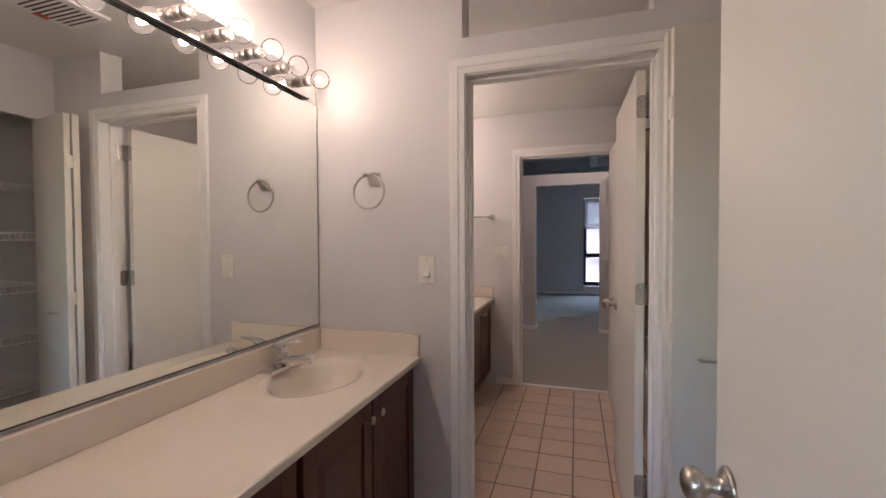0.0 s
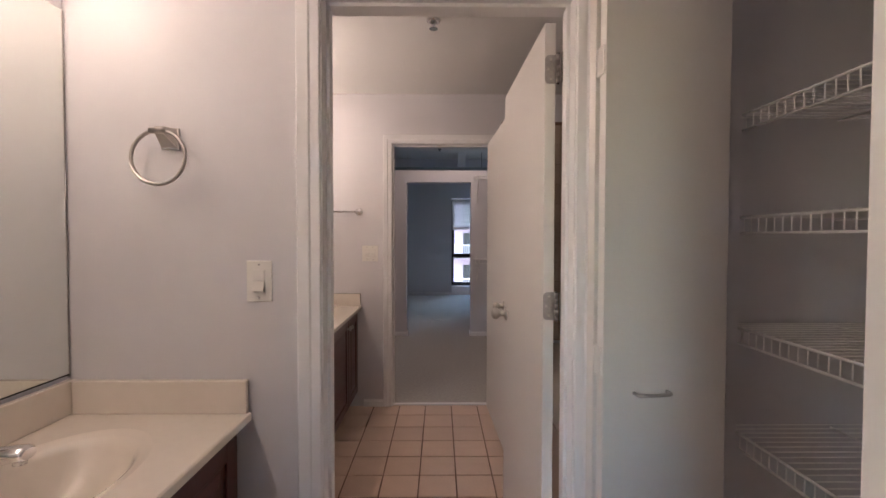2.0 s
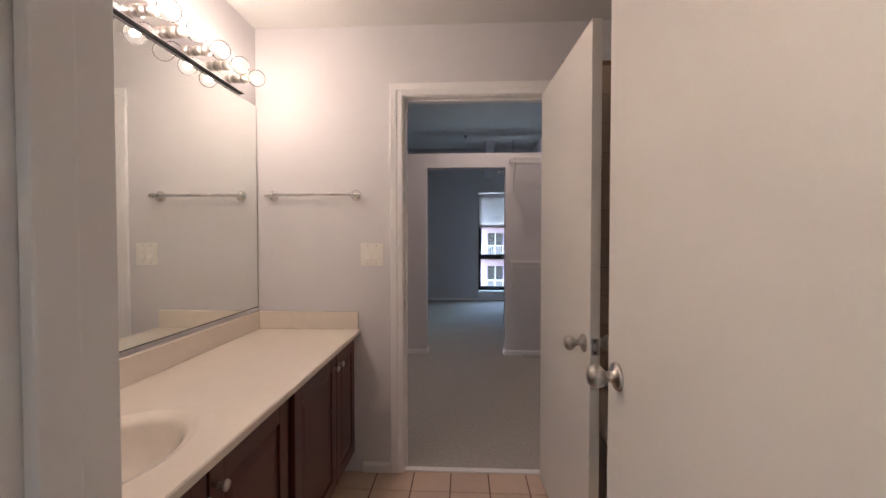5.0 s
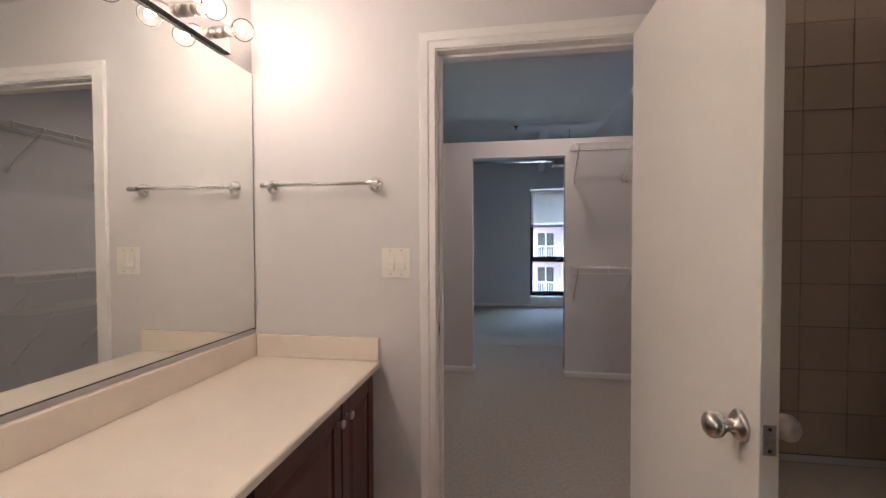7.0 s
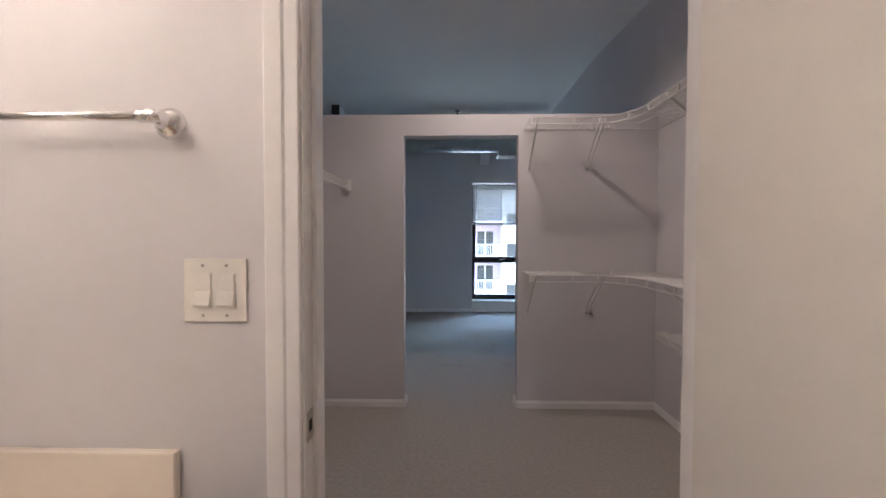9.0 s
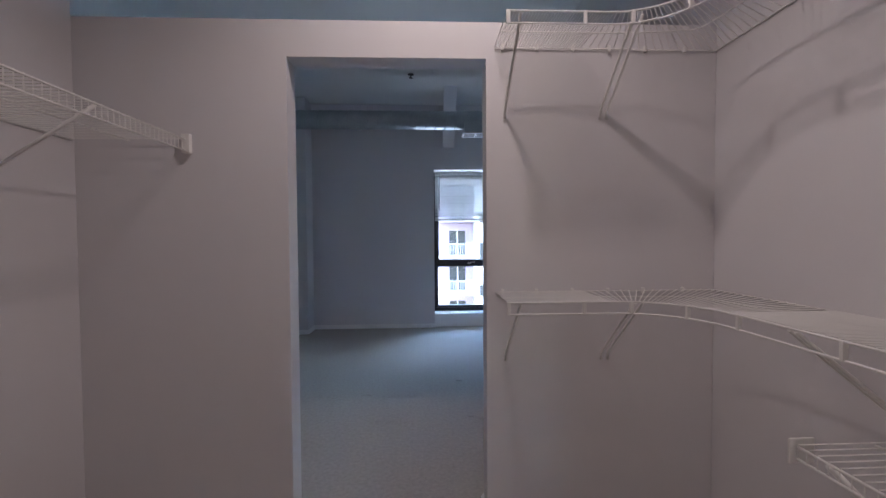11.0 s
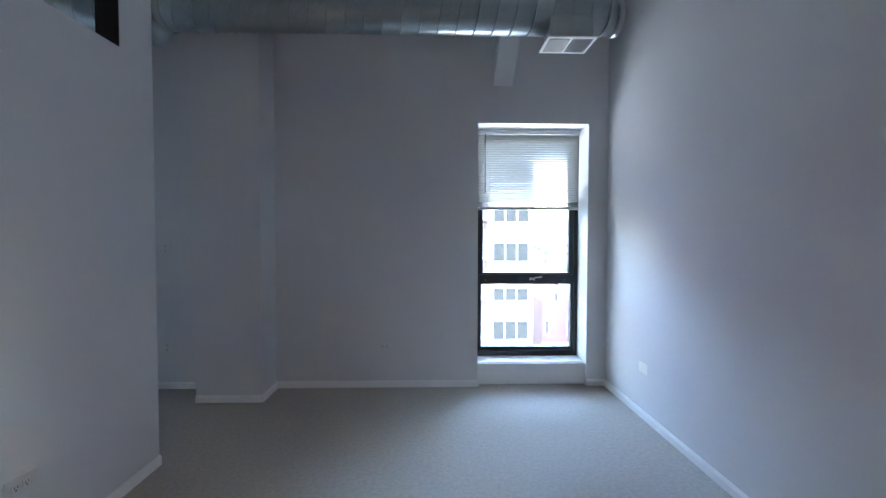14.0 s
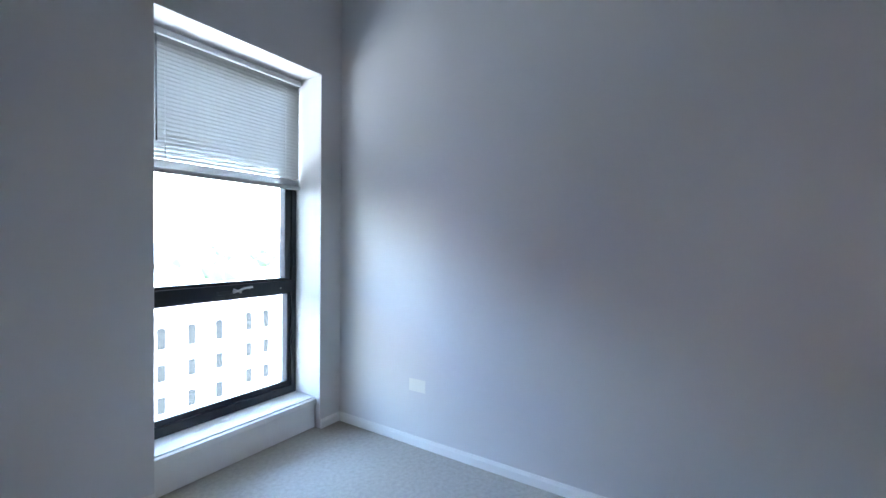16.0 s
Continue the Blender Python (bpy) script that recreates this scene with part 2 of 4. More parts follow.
structure("ceiling_high", box(B(), -5.35, 1.6, W2, W4 + 0.4, CEIL_HIGH, CEIL_HIGH + 0.15), CEILING, "high pale painted ceiling over bedroom and closet", "ceiling")
structure("floor_carpet", box(B(), -5.35, 1.6, W2 + 0.035, W4 + 0.3, -0.1, 0.0), CARPET, "grey-beige looped carpet with worn dents", "carpet")
structure("floor_hall", box(B(), -1.4, 1.55, -1.72, 0.15, -0.1, -0.002), CARPET, "grey-beige carpet of the entry", "carpet")
tile_bed = structure("floor_tiles", box(B(), -1.4, 1.55, 0.15, W2 + 0.03, -0.1, -0.004), GROUT, "pinkish beige square floor tiles with dark grout", "tiled floor")
structure("threshold", box(B(), D2[0], D2[1], W2 + 0.012, W2 + 0.05, -0.01, 0.010, 0.004), TRIM, "white threshold strip between tile and carpet", "threshold")

# ---- trims ----


def baseboard(x0, y0, x1, y1, h=0.056, t=0.012):
    """A skirting board whose back runs from one point to the other, the room on its left."""
    d = Vector((x1 - x0, y1 - y0, 0))
    m = pose(x0, y0, 0, 0, 0, math.degrees(math.atan2(d.y, d.x)))
    bm = B()
    n = d.length
    prof = [(0.0, 0), (t, 0), (t, h * 0.72), (t * 0.55, h * 0.9), (t * 0.4, h), (0.0, h)]
    a, b = [[bm.verts.new(m @ Vector((s, w + 0.001, z + 0.001))) for w, z in prof] for s in (0, n)]
    for i in range(6):
        bm.faces.new((a[i], a[(i + 1) % 6], b[(i + 1) % 6], b[i]))
    bm.faces.new(a[::-1])
    bm.faces.new(b)
    return structure("baseboard", bm, TRIM, "white painted skirting board along the wall", "baseboard")


def casing(name, wall_y, out, lo, hi, top, w=0.066):
    """The moulded frame round a doorway on one face of its wall; out is -1 for the face towards smaller y."""
    bm = B()
    prof = [(0.0, 0.0), (0.0, 0.0085), (0.003, 0.0115), (0.027, 0.0115), (0.032, 0.0155), (w - 0.003, 0.0165), (w, 0.0135), (w, 0.0)]
    rows = []
    for k in range(4):
        rows.append([bm.verts.new(((lo - q if k < 2 else hi + q), wall_y + out * (t + 0.0006), 0.002 if k in (0, 3) else top + q)) for q, t in prof])
    for p, q in zip(rows, rows[1:]):
        for k in range(len(prof)):
            bm.faces.new((p[k], p[(k + 1) % len(prof)], q[(k + 1) % len(prof)], q[k]))
    bm.faces.new(rows[0])
    bm.faces.new(rows[-1][::-1])
    return structure(name, bm, TRIM, "white moulded wooden door casing", "door casing")


def jamb(name, y0, y1, lo, hi, top, stop):
    """The lining of a doorway, with a door stop."""
    bm = B()
    t = 0.004
    for x0, x1 in ((lo - 0.001, lo + t), (hi - t, hi + 0.001)):
        box(bm, x0, x1, y0, y1, 0.002, top)
    box(bm, lo + t, hi - t, y0, y1, top - t, top + 0.001)
    box(bm, lo + t, lo + t + 0.011, stop, stop + 0.034, 0.002, top - t, 0.002)
    box(bm, hi - t - 0.011, hi - t, stop, stop + 0.034, 0.002, top - t, 0.002)
    box(bm, lo + t + 0.011, hi - t - 0.011, stop, stop + 0.034, top - t - 0.011, top - t, 0.002)
    return structure(name, bm, TRIM, "white painted door lining with stop", "door frame")


casing("trim_door_1", W1, -1, *D1)
casing("trim_door_1_back", W1 + 0.12, 1, *D1)
jamb("jamb_1", W1 - 0.002, W1 + 0.122, *D1, W1 + 0.045)
casing("trim_door_2", W2, -1, *D2)
casing("trim_door_2_back", W2 + 0.12, 1, *D2)
jamb("jamb_2", W2 - 0.002, W2 + 0.122, *D2, W2 + 0.045)
casing("trim_entry", 0.20, 1, -0.42, 0.40, 2.03)
strike = thing("strike_plate", "brushed steel strike plate on the door lining", "strike plate", (D2[0] + 0.005, W2 + 0.02, 0.92))
part("plate", box(B(), 0, 0.002, -0.016, 0.016, -0.03, 0.03, 0.0008), NICKEL, strike)
part("latch_hole", box(B(), 0.0021, 0.0026, -0.008, 0.008, -0.012, 0.012), SLOT, strike)

baseboard(D2[0] - 0.067, W2, -0.60, W2)
baseboard(O3[0], W3, -1.34, W3)
baseboard(1.428, W3, O3[1], W3)
baseboard(O3[0], W3 + 0.12, O3[0], W3)
baseboard(O3[1], W3, O3[1], W3 + 0.12)
baseboard(-1.34, W3, -1.34, W2 + 0.12)
baseboard(1.436, W2 + 0.12, 1.430, W3)
baseboard(1.422, W3 + 0.12, 1.357, 7.6)
baseboard(1.357, 7.6, R4, W4)
baseboard(P4, 9.29, P4, 6.52)
baseboard(WIN[0], W4, -1.432, W4)
baseboard(R4, W4, WIN[1], W4)
baseboard(WIN[0], W4 + 0.02, WIN[0], W4)
baseboard(-1.432, 10.17, -1.934, 10.17)
baseboard(-1.432, W4, -1.432, 10.17)
baseboard(-1.934, W4, -5.2, W4)

# ---- doors ----


def knob(parent, m, mat=NICKEL):
    """A door knob whose axis is the z of m, starting at the door's face."""
    bm = lathe(B(), [(0.033, 0), (0.033, 0.004), (0.028, 0.009), (0.014, 0.012), (0.012, 0.026), (0.015, 0.032), (0.024, 0.040),
                     (0.0275, 0.052), (0.0255, 0.062), (0.018, 0.069), (0.008, 0.072), (0.002, 0.0725)], m)
    return part("knob", bm, mat, parent, "round brushed nickel knob")


def flush_door(name, hinge_at, turn, width, height, label, knob_z, swing):
    """A flat leaf from its hinge along local x; its thickness goes to local +y."""
    d = thing(name, label, "door", (*hinge_at, 0.006), kind="structure", turn=turn)
    part("leaf", box(B(), 0, width, 0, 0.035, 0.006, height, 0.0018), DOOR, d)
    kx = width - 0.062
    knob(d, pose(kx, 0, knob_z, 90, 0, 0))
    knob(d, pose(kx, 0.035, knob_z, -90, 0, 0))
    part("latch_plate", box(B(), width, width + 0.0015, 0.006, 0.029, knob_z - 0.029, knob_z + 0.029, 0.0006), STEEL, d, "dull steel latch plate")
    part("latch_bolt", box(B(), width + 0.0015, width + 0.009, 0.010, 0.025, knob_z - 0.010, knob_z + 0.010, 0.003), NICKEL, d)
    for sz in (-0.021, 0.021):
        part("screw", tube(B(), [(width + 0.0012, 0.0175, knob_z + sz), (width + 0.0022, 0.0175, knob_z + sz)], 0.0035, 10), SLOT, d)
    return d


d1 = flush_door("door_1", (0.357, W1 + 0.139), 91.4, 0.705, 1.985, "off-white flat door standing open into the next bathroom", 0.945, 1)
d2 = flush_door("door_2", (0.351, W2 - 0.022), -87.6, 0.755, 2.020, "off-white flat door standing open beside the shower", 0.893, 1)
d0 = flush_door("door_3", (0.398, 0.390), 92.5, 0.745, 2.02, "off-white flat entry door standing open", 0.905, 1)


def hinge_plate(x0, x1, z0, z1, rad, m):
    """A thin hinge leaf with its two outer corners (towards x1) well rounded, in local x and z."""
    bm = B()
    sg = 1 if x1 > x0 else -1
    out = [(x0, z0)] + [(x1 - sg * rad + sg * rad * math.sin(q), z0 + rad - rad * math.cos(q)) for q in (math.pi / 10 * k for k in range(6))]
    out += [(x1 - sg * rad + sg * rad * math.cos(q), z1 - rad + rad * math.sin(q)) for q in (math.pi / 10 * k for k in range(6))] + [(x0, z1)]
    a_, b_ = [[bm.verts.new(m @ Vector((x, y, z))) for x, z in out] for y in (0, -0.0022)]
    for k in range(len(out)):
        bm.faces.new((a_[k], a_[(k + 1) % len(out)], b_[(k + 1) % len(out)], b_[k]))
    bm.faces.new(a_)
    bm.faces.new(b_[::-1])
    return bm


for z in (0.30, 1.09, 1.845):
    h = thing("door_hinge", "grey steel butt hinge with rounded leaves on the white door lining", "hinge", (0.3625, W1 + 0.1300, z), "hinges of the bathroom door")
    for k in range(5):
        part("knuckle", tube(B(), [(0, 0, -0.045 + k * 0.018 + 0.0005), (0, 0, -0.027 + k * 0.018 - 0.0008)], 0.0060, 12), STEEL, h)
    part("pin", tube(B(), [(0, 0, -0.048), (0, 0, 0.048)], 0.0045, 10), SLOT, h)
    part("door_leaf", hinge_plate(-0.003, -0.040, -0.045, 0.045, 0.014, pose(0, 0.0085, 0)), STEEL, h)
    part("jamb_leaf", hinge_plate(0.002, 0.042, -0.045, 0.045, 0.014, pose(0.0105, 0, 0, 0, 0, -90)), STEEL, h)
    for sx, sz in ((-0.030, 0.0), (-0.021, 0.031), (-0.021, -0.031)):
        part("screw", tube(B(), [(sx, 0.0050, sz), (sx, 0.0064, sz)], 0.0038, 10), NICKEL, h)
    for sy, sz in ((-0.030, 0.0), (-0.021, 0.031), (-0.021, -0.031)):
        part("screw", tube(B(), [(0.0070, sy, sz), (0.0084, sy, sz)], 0.0038, 10), NICKEL, h)

# folded closet door of two narrow leaves
bf = thing("folding_door", "off-white folding closet door, folded open with a bar handle", "folding door", (0, 0, 0))
a, b = Vector((0.396, 1.835, 0)), Vector((0.735, 1.880, 0))
ang = math.degrees(math.atan2(b.y - a.y, b.x - a.x))
m = pose(a.x, a.y, 0, 0, 0, ang)
n = (b - a).length
part("front_leaf", box(B(), 0, n, 0, 0.030, 0.02, 2.01, 0.002, m), DOOR, bf)
m2 = pose(a.x - 0.012, a.y + 0.036, 0, 0, 0, ang + 4)
part("rear_leaf", box(B(), 0, n, 0, 0.030, 0.02, 2.01, 0.002, m2), DOOR, bf)
for z in (0.35, 1.0, 1.75):
    part("fold_hinge", box(B(), -0.004, 0.004, 0.006, 0.052, z - 0.035, z + 0.035, 0.001, m), DOOR, bf)
bm = tube(B(), [m @ Vector(p) for p in ((0.085, 0.0, 0.918), (0.085, -0.014, 0.918), (0.088, -0.020, 0.918), (0.096, -0.023, 0.918), (0.13, -0.024, 0.918), (0.164, -0.023, 0.918), (0.172, -0.020, 0.918), (0.175, -0.014, 0.918), (0.175, 0.0, 0.918))], 0.0045, 10)
part("bar_handle", bm, NICKEL, bf, "curved nickel bar handle")

# ---- wire shelves ----


def straight_wire_shelf(name, label, front, back, z, run, lip=0.03, step=0.0254, group="", truss=False):
    """A coated wire shelf on x = front to back, over the stretch run of y: rails, cross wires and a front lip."""
    s = thing(name, label, "wire shelf", group=group)
    y0, y1 = run
    for nm, x, dz, r in (("front_rail", front, 0, 0.0032), ("lip_rail", front, -lip, 0.0032), ("back_rail", back, 0, 0.0030), ("middle_rail", (front + back) / 2, -0.003, 0.0030)):
        part(nm, tube(B(), [(x, y0, z + dz), (x, y1, z + dz)], r, 6), WIRE, s)
    bm = B()
    k = int((y1 - y0) / step)
    for i in range(k + 1):
        y = y0 + (y1 - y0) * i / k
        tube(bm, [(back, y, z + 0.004), (front, y, z + 0.004), (front, y, z - lip)] if (not truss or i % 2 == 0) else [(back, y, z + 0.004), (front, y, z + 0.004)], 0.0019, 4)
    tagged(part("wire_deck", bm, WIRE, s), kind="stuff")
    return s


for i, z in enumerate((1.645, 1.365, 1.062, 0.770, 0.48)):
    s = straight_wire_shelf("wire_shelf", "white coated wire shelf in the linen closet", 0.815, 1.41, z, (0.55, 1.985), 0.042, group="linen closet shelves")
    for x in (0.812, 1.38):
        part("wall_clip", box(B(), x - 0.008, x + 0.008, 1.985, W1 - 0.002, z - 0.05, z + 0.02, 0.003), WIRE, s)


def corner_shelf(name, label, z, arms):
    """A wire shelf along the back wall that bends round the corner and goes on along the side wall."""
    s = thing(name, label, "wire shelf", group="closet corner shelves")
    fx, fy, bx, by, x0, yend = 1.085, 6.095, 1.425, W3 - 0.006, 0.437, 4.75
    cx, cy, r = fx - 0.27, fy - 0.27, 0.27
    front = [(x0 + (cx - x0) * i / 16, fy) for i in range(17)]
    back = [(x0 + (cx - x0) * i / 16, by) for i in range(17)]
    nb = 16
    for i in range(1, nb + 1):
        a = math.pi / 2 * (1 - i / nb)
        front.append((cx + r * math.cos(a), cy + r * math.sin(a)))
        t = i / nb * ((bx - cx) + (by - cy))
        back.append((cx + t, by) if t < bx - cx else (bx, by - (t - (bx - cx))))
    for i in range(1, 41):
        y = cy + (yend - cy) * i / 40
        front.append((fx, y))
        back.append((bx + (W3 - y) * 0.003, y))
    for nm, dz in (("front_rail", 0), ("hang_rail", -0.044)):
        part(nm, tube(B(), [(x, y, z + dz) for x, y in front], 0.0036, 8), WIRE, s)
    part("back_rail", tube(B(), [(x0, by, z), (bx, by, z), (bx + (by - yend) * 0.003, yend, z)], 0.003, 6), WIRE, s)
    mid = [((a[0] * 0.5 + b[0] * 0.5), (a[1] * 0.5 + b[1] * 0.5)) for a, b in zip(front, back)]
    part("middle_rail", tube(B(), [(x, y, z - 0.003) for x, y in mid], 0.003, 6), WIRE, s)
    bm = B()
    for (a0, b0), (a1, b1) in zip(zip(front, back), zip(front[1:], back[1:])):
        for t in (0, 0.5):
            p = [u + (v - u) * t for u, v in zip((*a0, *b0), (*a1, *b1))]
            tube(bm, [(p[0], p[1], z + 0.004), (p[2], p[3], z + 0.004)], 0.0019, 4)
    tagged(part("wire_deck", bm, WIRE, s), kind="stuff")
    for i in (0, 12, 19, 26, 33, 45, 57, 72):
        x, y = front[min(i, len(front) - 1)]
        part("rail_tie", box(B(), x - 0.007, x + 0.007, y - 0.005, y + 0.005, z - 0.046, z + 0.003, 0.002), WIRE, s)
    for x in arms:
        part("support_arm", tube(B(), [(x, fy + 0.002, z - 0.005), (x, fy + 0.03, z - 0.03), (x - 0.004, W3 - 0.008, z - 0.275), (x - 0.004, W3 - 0.006, z - 0.305)], 0.006, 6), WIRE, s)
    for y in (5.62, 5.60, 4.95):
        wx = 1.428 + (W3 - y) * 0.003
        part("support_arm", tube(B(), [(fx, y, z - 0.005), (fx + 0.03, y, z - 0.03), (wx - 0.008, y, z - 0.275), (wx - 0.006, y, z - 0.305)], 0.006, 6), WIRE, s)
    for x in (0.47, 0.62, 0.78, 0.94, 1.10, 1.28):
        part("wall_clip", box(B(), x - 0.006, x + 0.006, W3 - 0.014, W3 - 0.001, z - 0.012, z + 0.014, 0.002), WIRE, s)
    return s


corner_shelf("corner_wire_shelf", "white coated wire shelf bent round the closet corner, above head height", 2.098, (0.484, 0.905, 0.935))
corner_shelf("corner_wire_shelf", "white coated wire shelf bent round the closet corner, at waist height", 1.034, (0.484, 0.915, 0.945))

s = straight_wire_shelf("low_wire_shelf", "short white wire shelf low on the closet side wall", 1.030, 1.425, 0.765, (4.75, 5.53), 0.03)
part("end_plate", box(B(), 1.010, 1.075, 5.531, 5.537, 0.722, 0.785, 0.003), WIRE, s)
for y in (5.46, 4.95):
    part("support_arm", tube(B(), [(1.04, y, 0.755), (1.425, y, 0.36)], 0.008, 6), WIRE, s)

s = straight_wire_shelf("left_wire_shelf", "white coated wire shelf with a hanging rail along the closet wall", -0.875, -1.335, 1.695, (4.6, 6.385), 0.045)
part("end_bracket", box(B(), -0.89, -0.855, 6.375, W3 - 0.001, 1.64, 1.72, 0.004), WIRE, s)
for y in (5.9, 5.2):
    part("support_arm", tube(B(), [(-0.875, y, 1.69), (-1.33, y, 1.40)], 0.006, 6), WIRE, s)

# ---- vanities ----


def vanity(x_wall, x_front, y0, y1, top, sink, pairs, unit):
    """A vanity against the wall x_wall with its front at x_front: cabinet with doors, one-piece top with a basin, splashes."""
    c = thing("vanity_cabinet", "dark cherry bathroom cabinet with raised-panel doors", "cabinet", group="bathroom cabinets")
    fx = x_front - 0.028
    zt = top - 0.0245
    part("face_frame", box(B(), fx - 0.04, fx - 0.02, y0 + 0.004, y1 - 0.003, 0.10, zt, 0.002), CHERRY, c)
    part("bottom_board", box(B(), x_wall + 0.004, fx - 0.041, y0 + 0.02, y1 - 0.02, 0.10, 0.118), CHERRY, c)
    for ya_, yb_ in ((y0 + 0.004, y0 + 0.019), (y1 - 0.018, y1 - 0.003)):
        part("side_board", box(B(), x_wall + 0.004, fx - 0.041, ya_, yb_, 0.10, zt), CHERRY, c)
    part("toe_kick", box(B(), x_wall + 0.02, fx - 0.09, y0 + 0.01, y1 - 0.01, 0.002, 0.099), CHERRY, c)
    for a, b, side in pairs:
        d = part("cabinet_door", box(B(), fx - 0.018, fx - 0.004, a, b, 0.125, top - 0.045, 0.002), CHERRY, c)
        z0, z1, w = 0.125, top - 0.045, 0.058
        bm = B()
        for q in ((a, a + w, z0, z1), (b - w, b, z0, z1)):
            box(bm, fx - 0.006, fx + 0.002, *q, 0.0025)
        for q in ((a + w, b - w, z0, z0 + w), (a + w, b - w, z1 - w, z1)):
            box(bm, fx - 0.006, fx + 0.002, *q, 0.0025)
        part("door_frame", bm, CHERRY, d)
        if b - a > 0.2:
            bm = B()
            g = 0.012
            y2, y3, z2, z3 = a + w + g, b - w - g, z0 + w + g, z1 - w - g
            o = [bm.verts.new((fx - 0.0035, y, z)) for y, z in ((y2, z2), (y3, z2), (y3, z3), (y2, z3))]
            e = 0.028
            i_ = [bm.verts.new((fx + 0.001, y, z)) for y, z in ((y2 + e, z2 + e), (y3 - e, z2 + e), (y3 - e, z3 - e), (y2 + e, z3 - e))]
            for k in range(4):
                bm.faces.new((o[k], o[(k + 1) % 4], i_[(k + 1) % 4], i_[k]))
            bm.faces.new(i_)
            bm.faces.new(o[::-1])
            part("raised_panel", bm, CHERRY, d)
        ky = b - 0.032 if side > 0 else a + 0.032
        kn = lathe(B(), [(0.008, 0), (0.006, 0.004), (0.005, 0.011), (0.011, 0.015), (0.0145, 0.020), (0.013, 0.025), (0.007, 0.028), (0.001, 0.0285)], pose(fx + 0.002, ky, z1 - 0.055, 0, 90, 0), 16)
        part("cabinet_knob", kn, NICKEL, d, "small round nickel knob")
    # top with basin
    t = thing("washbasin", "glossy cream one-piece washbasin counter with oval bowl", "washbasin", group="washbasins")
    sx, sy, ra, rb = sink[0], sink[1], 0.155, 0.212
    bm = B()
    angs = sorted([2 * math.pi * k / 64 for k in range(64)] + [math.atan2(yy - sy, xx - sx) % (2 * math.pi) for xx in (x_wall, x_front) for yy in (y0, y1)])
    outer, low = [], []
    for a in angs:
        dx, dy = math.cos(a), math.sin(a)
        k = min(((x_front if dx > 0 else x_wall) - sx) / dx if abs(dx) > 1e-9 else 1e9, ((y1 if dy > 0 else y0) - sy) / dy if abs(dy) > 1e-9 else 1e9)
        outer.append((sx + dx * k, sy + dy * k))
    rings = [[bm.verts.new((x, y, top - 0.024)) for x, y in outer], [bm.verts.new((x, y, top - 0.004)) for x, y in outer],
             [bm.verts.new((x - 0.004 * (1 if x > x_front - 1e-4 else 0), y, top)) for x, y in outer]]
    for f, z in ((1.16, 0), (1.10, -0.004), (1.04, -0.006), (0.985, -0.010), (0.94, -0.024), (0.86, -0.055), (0.74, -0.088), (0.56, -0.115), (0.32, -0.13), (0.10, -0.136)):
        rings.append([bm.verts.new((sx + ra * f * math.cos(a), sy + rb * f * math.sin(a), top + z)) for a in angs])
    for p, q in zip(rings, rings[1:]):
        for k in range(len(angs)):
            fc = bm.faces.new((p[k], p[(k + 1) % len(angs)], q[(k + 1) % len(angs)], q[k]))
            fc.smooth = q is not rings[1] and q is not rings[2] and q is not rings[3]
    bm.faces.new(rings[-1])
    part("counter_slab", bm, MARBLE, t)
    part("back_splash", box(B(), x_wall + 0.001, x_wall + 0.021, y0, y1 - 0.001, top + 0.0005, top + 0.098, 0.004), MARBLE, t)
    part("side_splash", box(B(), x_wall + 0.0215, x_front - 0.006, y1 - 0.021, y1 - 0.001, top + 0.0005, top + 0.096, 0.004), MARBLE, t)
    part("drain", lathe(B(), [(0.024, 0), (0.024, 0.003), (0.018, 0.004), (0.004, 0.002)], pose(sx, sy, top - 0.1365)), CHROME, t)
    f = thing("faucet", "chrome single-lever basin faucet", "faucet", (sx - 0.175, sy + 0.01, top + 0.0005), "basin faucets")
    f.scale = (1.2, 1.2, 1.2)
    bm = B()
    box(bm, -0.026, 0.026, -0.078, 0.078, 0, 0.016, 0.006)
    part("base_plate", bm, CHROME, f)
    bm = lathe(B(), [(0.026, 0.014), (0.024, 0.03), (0.0215, 0.055), (0.022, 0.072), (0.019, 0.080), (0.006, 0.083)])
    part("body", bm, CHROME, f)
    bm = B()
    sec = [(0.000, 0.026, 0.027, 0.018), (0.05, 0.035, 0.023, 0.018), (0.10, 0.044, 0.019, 0.015), (0.126, 0.047, 0.018, 0.013), (0.133, 0.046, 0.014, 0.009)]
    rr = [[bm.verts.new((x, w * math.cos(k * math.pi / 6), z + h * math.sin(k * math.pi / 6))) for k in range(12)] for x, z, w, h in sec]
    for p, q in zip(rr, rr[1:]):
        for k in range(12):
            bm.faces.new((p[k], p[(k + 1) % 12], q[(k + 1) % 12], q[k])).smooth = True
    bm.faces.new(rr[0][::-1])
    bm.faces.new(rr[-1])
    part("spout", bm, CHROME, f)
    part("aerator", tube(B(), [(0.116, 0, 0.027), (0.116, 0, 0.040)], 0.010, 14), CHROME, f)
    bm = B()
    sec = [(-0.020, 0.080, 0.021, 0.010), (0.005, 0.088, 0.021, 0.009), (0.035, 0.094, 0.015, 0.0065), (0.066, 0.097, 0.011, 0.0048), (0.074, 0.097, 0.006, 0.0025)]
    rr = [[bm.verts.new((x, w * math.cos(k * math.pi / 6), z + h * math.sin(k * math.pi / 6))) for k in range(12)] for x, z, w, h in sec]
    for p, q in zip(rr, rr[1:]):
        for k in range(12):
            bm.faces.new((p[k], p[(k + 1) % 12], q[(k + 1) % 12], q[k])).smooth = True
    bm.faces.new(rr[0][::-1])
    bm.faces.new(rr[-1])
